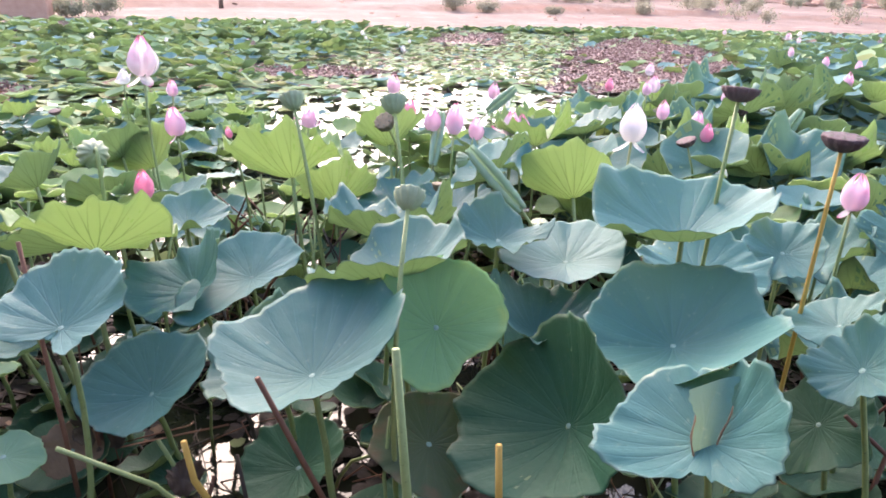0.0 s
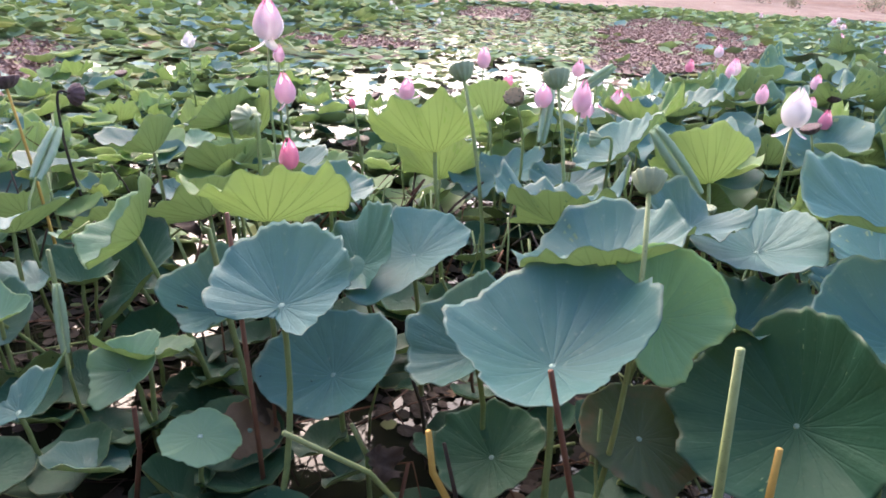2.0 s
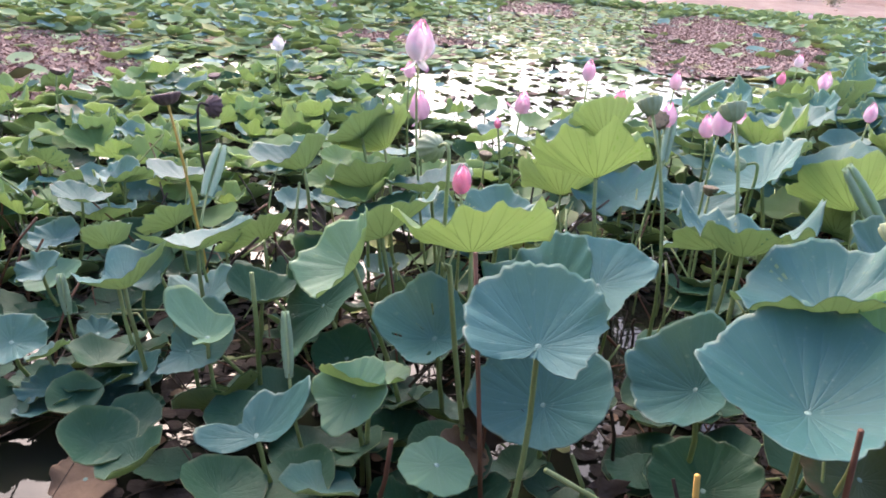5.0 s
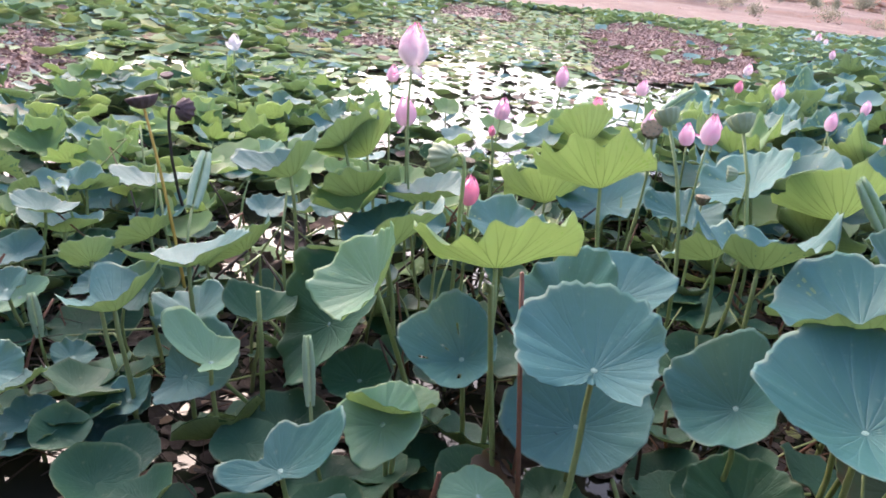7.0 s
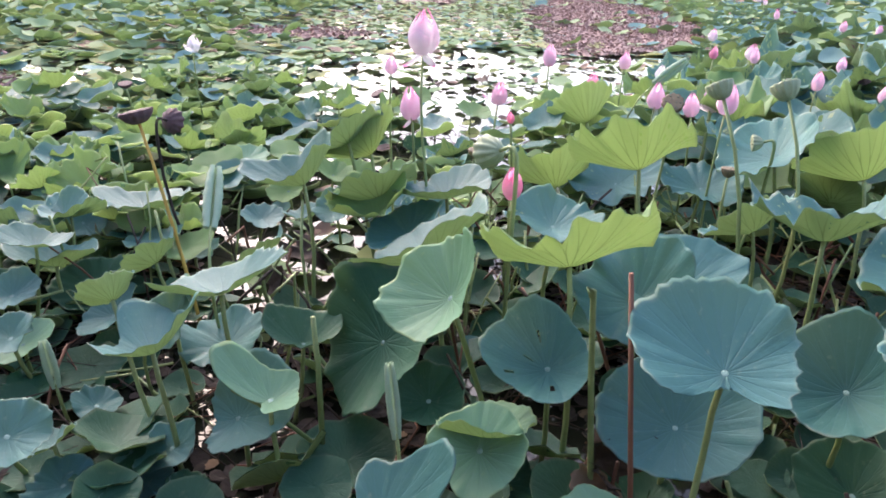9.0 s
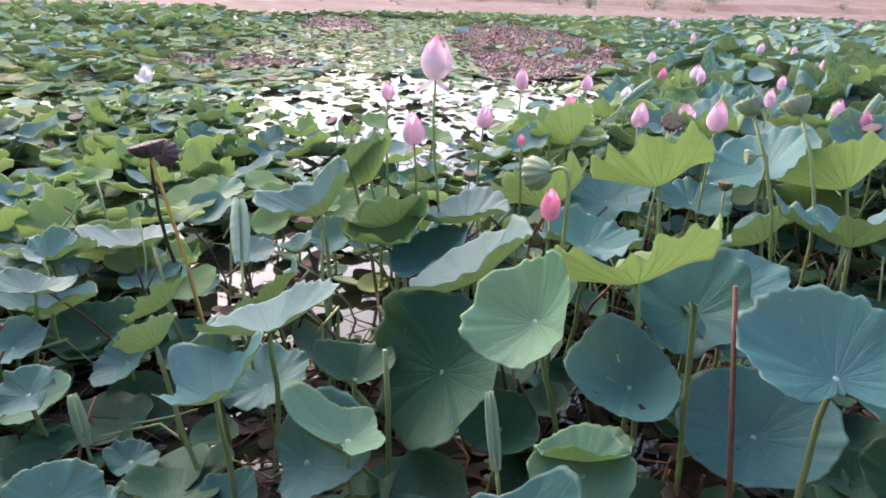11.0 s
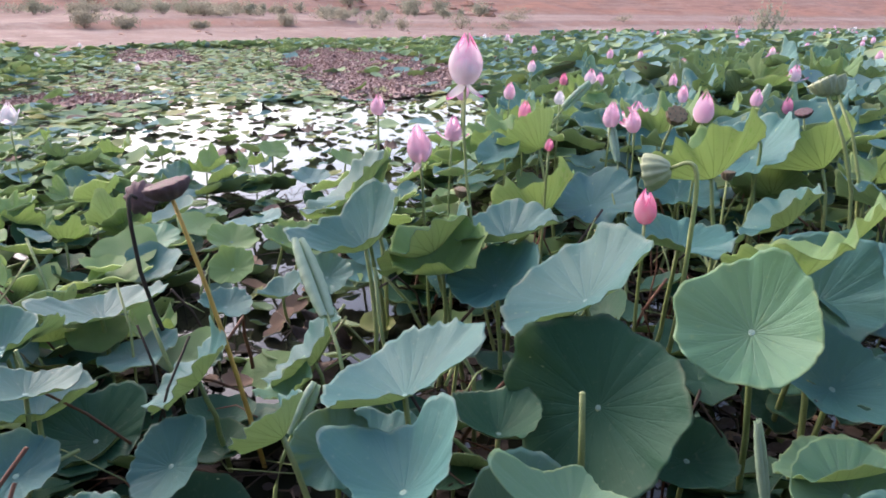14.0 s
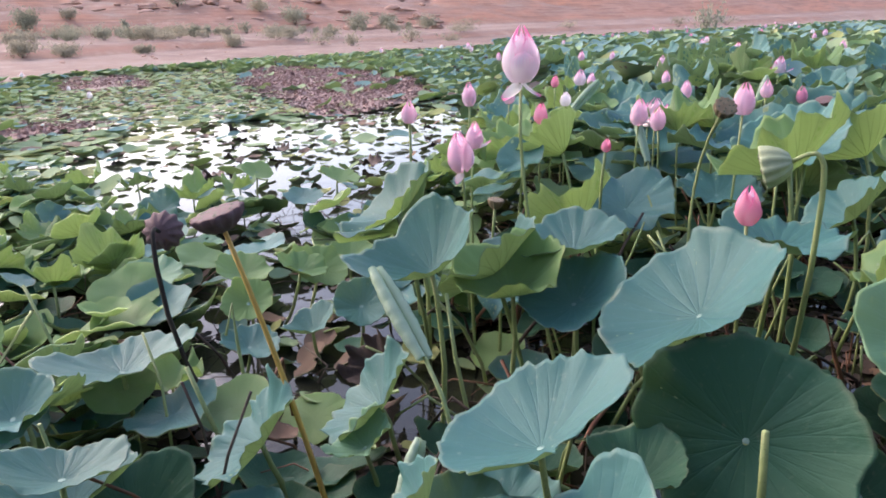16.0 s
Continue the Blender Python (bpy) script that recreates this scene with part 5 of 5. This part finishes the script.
# broken and cut stalks
broken_stalk([(-0.92, 1.55, -0.1), (-0.93, 1.54, 0.24), (-0.97, 1.52, 0.5), (-1.0, 1.505, 0.725), (-1.012, 1.50, 0.733), (-1.006, 1.497, 0.715)], 0.0055, STALK, "withered olive stalk curled over at its tip")
broken_stalk([(-0.85, 1.38, -0.1), (-0.889, 1.419, 0.288), (-0.945, 1.468, 0.779)], 0.005, STALK_RED, "bare reddish-brown broken stalk")
broken_stalk([(-0.02, 0.925, -0.1), (-0.043, 0.931, 0.559), (-0.063, 0.937, 0.825)], 0.0065, STALK, "green stalk cut off at the top")
broken_stalk([(-0.11, 1.22, -0.1), (-0.214, 1.119, 0.388), (-0.302, 1.031, 0.712)], 0.005, STALK_RED, "leaning reddish-brown broken stalk")
broken_stalk([(-0.40, 1.16, -0.1), (-0.43, 1.15, 0.31), (-0.476, 1.147, 0.404), (-0.489, 1.148, 0.496)], 0.006, STALK_OCHRE, "bent rusty stalk with a blackened tip")
broken_stalk([(0.125, 1.075, -0.1), (0.122, 1.079, 0.444), (0.116, 1.081, 0.557)], 0.006, STALK_OCHRE, "short ochre stalk stump with a dark tip")
broken_stalk([(-1.54, 1.82, -0.1), (-1.552, 1.822, 0.364), (-1.561, 1.824, 0.505)], 0.006, STALK, "green stalk cut off at the top")
st = random.Random(91)
for k in range(460):
    x, y = st.uniform(-3.1, 1.4), st.uniform(1.2, 3.4)
    if y < 1.15 + max(0.0, -0.9 - x) * 0.55 or (inside(x, y, NEAR_GAP) and k % 2) or any(math.hypot(x - a, y - c) < 0.13 for a, c in placed):
        continue
    left = x < -1.2
    h = st.uniform(0.15, 0.52) if left else st.uniform(0.12, 0.44)
    lean = (st.gauss(0, 0.14 if left else 0.10), st.gauss(0.02, 0.09))
    top = (x + lean[0] * 1.2, y + lean[1] * 1.2, h)
    pts = [(x, y, -0.1), (x + lean[0] * 0.25 + st.gauss(0, 0.012), y + lean[1] * 0.25, h * 0.3), (x + lean[0] * 0.7 + st.gauss(0, 0.015), y + lean[1] * 0.7, h * 0.7), top]
    if k % 5 == 0:
        a = st.uniform(0, 6.28)
        pts.append((top[0] + 0.08 * math.cos(a), top[1] + 0.08 * math.sin(a), h - st.uniform(0.02, 0.12)))
    broken_stalk(pts, st.uniform(0.0026, 0.0055), st.choice((STALK_RED, STALK_DARK, STALK, STALK, STALK, STALK_RED)), "thin broken stalk rising from the shaded water")


# ---------------------------------------------------------------- debris and weed mats
def twig_litter(name, label, spots, m, seed):
    rnd = random.Random(seed)
    verts, faces = [], []
    for x, y, z, length, girth in spots:
        a = rnd.uniform(0, 6.28)
        d = Vector((math.cos(a), math.sin(a), rnd.gauss(0.05, 0.12))) * length
        k = Vector((rnd.gauss(0, 0.15), rnd.gauss(0, 0.15), rnd.uniform(0, 0.2))) * length
        p = Vector((x, y, z))
        v, f = tube_data([p, p + d * 0.5 + k, p + d], [girth, girth * 0.8, girth * 0.5], 5)
        o = len(verts)
        verts += v
        faces += [[i + o for i in q] for q in f]
    me = smooth(mesh_of(name, verts, faces))
    me.materials.append(m)
    return tagged(new(name, me), label, "debris", kind="stuff")


def spots_in(seed, n, x0, x1, y0, y1, test, z, length, girth):
    rnd = random.Random(seed)
    out, tries = [], 0
    while len(out) < n and tries < n * 20:
        tries += 1
        x, y = rnd.uniform(x0, x1), rnd.uniform(y0, y1)
        if test(x, y):
            out.append((x, y, z * rnd.random(), length * rnd.uniform(0.4, 1.3), girth * rnd.uniform(0.6, 1.4)))
    return out


def near_water(x, y):
    return y > 0.75 + max(0.0, -0.9 - x) * 0.5 and (not inside(x, y, NEAR_GAP) or noise.noise((x * 3, y * 3, 0)) > 0.30)


twig_litter("dead_stems", "tangle of dead brown stems in the shallow water", spots_in(3, 1900, -4.5, 1.8, 0.8, 5.8, near_water, 0.05, 0.26, 0.0030), STALK_DARK, 4)
twig_litter("reddish_stems", "withered reddish stems lying in the water", spots_in(5, 320, -4.0, 1.8, 0.8, 4.5, near_water, 0.06, 0.30, 0.0034), STALK_RED, 6)
twig_litter("green_stems", "fallen green stems among the leaves", spots_in(7, 130, -4.0, 1.8, 0.8, 4.5, near_water, 0.08, 0.34, 0.004), STALK, 8)


def weed_mat(name, poly, n, seed):
    """A raft of rotting stems and leaves: an uneven low sheet with many curled scraps on it."""
    rnd = random.Random(seed)
    xs, ys = [p[0] for p in poly], [p[1] for p in poly]
    verts, faces = [], []
    step = 0.22
    nx, ny = int((max(xs) - min(xs)) / step) + 6, int((max(ys) - min(ys)) / step) + 6
    x0, y0 = min(xs) - 0.5, min(ys) - 0.5
    index = {}
    for j in range(ny):
        for i in range(nx):
            x, y = x0 + i * step, y0 + j * step
            a, c = edge_noise(x, y)
            if inside(x + a, y + c, poly):
                index[i, j] = len(verts)
                verts.append((x, y, 0.022 + 0.035 * noise.noise((x * 2.1, y * 2.1, 5)) + 0.02 * noise.noise((x * 6, y * 6, 5))))
    for (i, j), v in index.items():
        if (i + 1, j) in index and (i, j + 1) in index and (i + 1, j + 1) in index:
            faces.append((v, index[i + 1, j], index[i + 1, j + 1], index[i, j + 1]))
    k = 0
    while k < n:
        x, y = rnd.uniform(min(xs) - 0.3, max(xs) + 0.3), rnd.uniform(min(ys) - 0.3, max(ys) + 0.3)
        a, c = edge_noise(x, y)
        if not inside(x + a, y + c, poly):
            k += 0.2
            continue
        k += 1
        turn, _ = tilt_of(rnd.gauss(0, 0.7), rnd.gauss(0, 0.7))
        r, o = rnd.uniform(0.012, 0.036), len(verts)
        p = Vector((x, y, 0.03 + rnd.random() * 0.05))
        for q in range(6):
            w = q * 1.047
            verts.append(p + turn @ Vector((r * math.cos(w), r * 0.6 * math.sin(w), r * 0.3 * math.sin(2 * w + k))))
        faces += [(o, o + 1, o + 2, o + 3), (o, o + 3, o + 4, o + 5)]
    me = smooth(mesh_of(name, verts, faces))
    me.materials.append(WEED)
    return tagged(new(name, me), "reddish-brown raft of rotting stems and leaves on the water", "weed", kind="stuff")


def near_litter(x, y, rnd):
    return near_water(x, y) and -3.6 < x < 1.6 and noise.noise((x * 2.2, y * 2.2, 7)) > -0.15


pad_sheet("floating_litter", "small brown scraps of rotten leaf floating on dark water", scatter(61, 4600, 0.8, 4.2, 1.0, near_litter, lambda x, y: 0.024, lambda x, y: 0.006, (8, 0.7, 0.2)), 62, (LEAF_DEAD, LEAF_BROWN, FAR_YELLOW))
WEED, t, b = material("rotting weed", 0.85)
isl = t.nodes.new("ShaderNodeNewGeometry").outputs["Random Per Island"]
wf = maths(t, "ADD", maths(t, "MULTIPLY", isl, 0.65), maths(t, "MULTIPLY", noise_of(t, 2.2, 5.0), 0.5))
t.links.new(ramp(t, wf, ((0.15, (0.150, 0.082, 0.070)), (0.55, (0.270, 0.160, 0.135)), (0.95, (0.430, 0.300, 0.250)))), b.inputs["Base Color"])
bump(t, b, noise_of(t, 18.0, 4.0), 0.6, 0.02)
weed_mat("weed_raft", WEED_RIGHT, 13000, 51)
weed_mat("weed_raft", WEED_FAR, 2200, 52)
weed_mat("weed_raft", WEED_LEFT, 7000, 53)
weed_mat("weed_raft", WEED_MID, 1600, 54)


# ---------------------------------------------------------------- scrub, rocks and walls on the far bank
def bush(x, y, wide, tall, m, seed, leaves=900, trunk=0.0):
    """A scrub: twigs from the foot and a ragged crown of many small leaves."""
    rnd = random.Random(seed)
    dry = m is BUSH_DRY
    root = thing("small_tree" if trunk else "bush", (x, y, ground_height(x, y) - 0.03), label="small desert tree with thin trunk and green crown" if trunk else ("dry pale scrub on the sandy bank" if dry else "dusty green scrub bush on the sandy bank"), category="tree" if trunk else "bush", group="desert scrub")
    tv, tf = [], []
    tips = []
    for k in range(9 if not trunk else 6):
        a, s = rnd.uniform(0, 6.28), rnd.uniform(0.3, 1.0)
        tip = Vector((math.cos(a) * wide * 0.42 * s, math.sin(a) * wide * 0.42 * s, trunk + (tall - trunk) * rnd.uniform(0.45, 0.92)))
        start = Vector((0, 0, trunk * 0.9)) if trunk else Vector((math.cos(a) * 0.05, math.sin(a) * 0.05, 0))
        v, f = tube_data([start, (start + tip) * 0.5 + Vector((0, 0, tall * 0.06)), tip], [0.008 * tall, 0.005 * tall, 0.002 * tall], 5)
        o = len(tv)
        tv += v
        tf += [[i + o for i in q] for q in f]
        tips.append(tip)
    if trunk:
        v, f = tube_data([Vector((0, 0, -0.05)), Vector((0.02, 0.01, trunk * 0.5)), Vector((0, 0, trunk))], [0.035 * tall, 0.03 * tall, 0.022 * tall], 6)
        o = len(tv)
        tv += v
        tf += [[i + o for i in q] for q in f]
    part("trunk" if trunk else "branchwork", smooth(mesh_of("branchwork", tv, tf)), root, "", (TWIG,))
    verts, faces = [], []
    for k in range(leaves):
        tip = rnd.choice(tips)
        p = tip * rnd.uniform(0.45, 1.0) + Vector((rnd.gauss(0, wide * 0.13), rnd.gauss(0, wide * 0.13), rnd.gauss(0, tall * 0.11)))
        if p.z < 0.05:
            p.z = abs(p.z) + 0.05
        r = rnd.uniform(0.035, 0.085) * (0.6 + 0.5 * tall)
        e = Euler((rnd.uniform(0, 6.28), rnd.uniform(0, 6.28), 0)).to_matrix()
        o = len(verts)
        verts += [p + e @ Vector(c) * r for c in ((-1, 0, 0), (0, -0.45, 0.1), (1, 0, 0), (0, 0.45, 0.1))]
        faces.append((o, o + 1, o + 2, o + 3))
    part("crown", mesh_of("crown", verts, faces), root, "", (m,))
    return root


def out_there(deg, dist, eye=(0.0, 0.0)):
    return eye[0] + dist * math.sin(radians(deg)), eye[1] + dist * math.cos(radians(deg))


bush(*out_there(-29.0, 28.5), 1.0, 0.65, BUSH_LEAF, 1)
bush(*out_there(-27.4, 28.0), 1.25, 0.75, BUSH_LEAF, 2)
bush(*out_there(-25.2, 28.5), 1.2, 0.85, BUSH_LEAF, 3)
LAST = (-2.5, 1.3)
for k, (deg, dist, w, h, m) in enumerate(((4.3, 36, 1.5, 0.8, BUSH_DRY), (6.8, 36.5, 1.3, 0.7, BUSH_DRY), (12.0, 38, 1.0, 0.5, BUSH_DRY), (18.2, 42, 1.3, 0.8, BUSH_DRY), (22.5, 45, 1.6, 0.8, BUSH_DRY), (25.5, 46, 1.4, 0.7, BUSH_DRY), (14.7, 62, 2.6, 2.4, BUSH_LEAF), (4.9, 52, 1.6, 1.5, BUSH_LEAF), (20.5, 62, 2.4, 1.3, BUSH_DRY), (23.0, 60, 2.8, 1.8, BUSH_LEAF), (27.5, 58, 2.4, 1.5, BUSH_LEAF), (30.0, 60, 2.0, 1.3, BUSH_LEAF), (33.0, 58, 1.8, 1.2, BUSH_LEAF), (7.5, 56, 1.2, 0.8, BUSH_DRY), (1.0, 50, 1.4, 0.8, BUSH_LEAF))):
    bush(*out_there(deg, dist, LAST), w, h, m, 10 + k)
bs = random.Random(61)
for k in range(30):
    bush(*out_there(bs.uniform(2, 33), bs.uniform(49, 55), LAST), bs.uniform(0.5, 0.9), bs.uniform(0.5, 0.85), BUSH_LEAF, 40 + k, 300, bs.uniform(0.15, 0.3))
for k in range(34):
    bush(*out_there(bs.uniform(-24, 34), bs.uniform(40, 58)), bs.uniform(1.0, 2.6), bs.uniform(0.5, 1.1), bs.choice((BUSH_DRY, BUSH_LEAF, BUSH_DRY)), 90 + k, 300)
bush(*out_there(54.0, 46, LAST), 2.0, 2.2, BUSH_LEAF, 150, 420, 0.9)
for k in range(10):
    bush(*out_there(bs.uniform(36, 75), bs.uniform(55, 75), LAST), bs.uniform(1.5, 3), bs.uniform(0.7, 1.3), BUSH_DRY, 160 + k, 260)


def rock(x, y, s, seed, long=1.6):
    rnd = random.Random(seed)
    bm = bmesh.new()
    bmesh.ops.create_icosphere(bm, subdivisions=2, radius=1.0)
    off = Vector((rnd.uniform(0, 50), rnd.uniform(0, 50), 0))
    for v in bm.verts:
        k = 1 + 0.35 * noise.noise(v.co * 1.3 + off)
        v.co = Vector((v.co.x * k * s * rnd.uniform(0.98, 1.02) * long, v.co.y * k * s, v.co.z * k * s * 0.55))
    me = bpy.data.meshes.new("rock")
    bm.to_mesh(me)
    bm.free()
    me.materials.append(ROCK)
    ob = tagged(new("rock", me), "flat-layered red sandstone boulder on the hillside", "rock", "hillside rocks")
    ob.matrix_basis = pose(x, y, ground_height(x, y) + s * 0.12, rnd.uniform(-8, 8), rnd.uniform(-8, 8), rnd.uniform(-28, 12) if long > 2 else rnd.uniform(0, 360))
    return ob


for k in range(170):
    deg = bs.uniform(-4, 34)
    rock(*out_there(deg, bs.uniform(58, 82), LAST), bs.uniform(0.12, 0.55), 300 + k)
ledges = [rock(*out_there(bs.uniform(-2, 34), bs.uniform(60, 80), LAST), bs.uniform(0.10, 0.26), 800 + k, bs.uniform(2.5, 6.0)) for k in range(190)]
bm = bmesh.new()
for o in ledges:
    before = len(bm.verts)
    bm.from_mesh(o.data)
    bm.verts.ensure_lookup_table()
    for v in bm.verts[before:]:
        v.co = o.matrix_basis @ v.co
    bpy.data.objects.remove(o)
me = bpy.data.meshes.new("ledge_rocks")
bm.to_mesh(me)
bm.free()
me.materials.append(ROCK)
tagged(new("ledge_rocks", me), "broken ledges of red sandstone along the hillside", "rocks", kind="stuff")
for k in range(22):
    bush(*out_there(bs.uniform(1, 22), bs.uniform(43, 50), LAST), bs.uniform(0.9, 1.8), bs.uniform(0.5, 1.0), bs.choice((BUSH_DRY, BUSH_LEAF)), 190 + k, 420)
for k in range(60):
    rock(*out_there(bs.uniform(-30, 60), bs.uniform(31, 44)), bs.uniform(0.04, 0.12), 600 + k)


def box_mesh(name, size, bevel=0.01):
    bm = bmesh.new()
    bmesh.ops.create_cube(bm, size=1.0)
    bmesh.ops.scale(bm, vec=size, verts=bm.verts)
    bmesh.ops.bevel(bm, geom=bm.edges, offset=bevel, segments=1, affect="EDGES")
    me = bpy.data.meshes.new(name)
    bm.to_mesh(me)
    bm.free()
    return me


def parapet_wall():
    """A sandstone retaining wall with a pierced parapet, at the pond's far corner."""
    x, y = out_there(-35.5, 29.0)
    root = thing("sandstone_wall", (x, y, 0.0), 8, label="red sandstone retaining wall with a pierced parapet", category="wall")
    w = 7.6
    body = part("wall", box_mesh("wall", (w, 0.5, 1.0), 0.03), root, materials=(STONE,))
    body.location = (0, 0, 0.42)
    for z, d in ((0.95, 0.56), (1.42, 0.34)):
        rail = part("coping", box_mesh("coping", (w + 0.06, d, 0.09), 0.015), root, materials=(STONE,))
        rail.location = (0, 0, z)
    n = 11
    me = with_material(box_mesh("post", (0.14, 0.2, 0.385), 0.01), STONE)
    for k in range(n):
        p = new("post", me)
        p.parent = root
        p.location = (-w / 2 + 0.1 + k * (w - 0.2) / (n - 1), 0, 1.187)
    return root


parapet_wall()
for deg, dist, h in ((-17.2, 34.0, 0.45), (-16.4, 46.0, 0.5)):
    x, y = out_there(deg, dist)
    me = tube("post", [(0, 0, -0.2), (0.01, 0, h * 0.5), (0, 0.01, h)], [0.11, 0.10, 0.095], 8)
    me.materials.append(WOOD)
    p = tagged(new("wooden_post", me), "short weathered wooden post on the sandy bank", "post", "bank posts")
    p.location = (x, y, ground_height(x, y))


def dead_leaf(x, y, z, radius, seed, nx, ny, crumple=1.0):
    me = blade_mesh(radius, 0.7 * crumple, 0.35 * crumple, 0.3 * crumple, seed, 0.45 * crumple, 40, 0.10, thick=0.001)
    me.materials.append(LEAF_DEAD)
    me.materials.append(LEAF_DEAD)
    turn, _ = tilt_of(nx, ny)
    ob = tagged(new("dead_leaf", me), "crumpled brown dead lotus leaf hanging near the water", "leaf", "dead lotus leaves")
    ob.matrix_basis = Matrix.Translation((x, y, z)) @ turn.to_4x4()


def rotten_leaf(x, y, z, radius, seed, nx=0.05, ny=-0.12):
    root = thing("rotten_leaf", (x, y, 0), label="flat rotten pale-brown lotus leaf lying near the water", category="leaf", group="dead lotus leaves")
    turn, _ = tilt_of(nx, ny)
    blade = part("blade", blade_mesh(radius, 0.06, 0.10, -0.08, seed, 0.10, 48, 0.05, thick=0.001), root, "", (LEAF_BROWN, LEAF_BROWN))
    blade.matrix_basis = Matrix.Translation((0, 0, z)) @ turn.to_4x4()
    ob = part("hub", smooth(mesh_of("hub", *disc_data(0.006, 0.002))), blade, "", (HUB,))
    ob.matrix_basis = Matrix.Translation((0, 0, 0.001))
    part("stalk", tube("stalk", [(0.02, 0.03, -0.1), (0.01, 0.01, z * 0.3 - 0.04), (0, 0, z)], [0.006, 0.0055, 0.005]), root, "", (STALK_DARK,))
    return root


dead_leaf(-0.89, 1.60, 0.22, 0.09, 1, 0.6, -1.2)
rotten_leaf(-1.91, 1.47, 0.03, 0.085, 2)
rotten_leaf(-0.93, 1.50, 0.20, 0.075, 7, 0.5, -0.7)
dead_leaf(-1.62, 3.05, 0.14, 0.10, 3, -0.8, -0.6)
dead_leaf(-1.78, 2.85, 0.08, 0.085, 4, 0.7, -0.8)
dead_leaf(-0.60, 1.38, 0.22, 0.05, 5, 0.5, -0.9)
for k in range(12):
    dead_leaf(st.uniform(-1.6, 2.4), st.uniform(4.8, 10.0), 0.04, st.uniform(0.07, 0.13), 20 + k, st.gauss(0, 0.25), st.gauss(0, 0.25), 0.4)
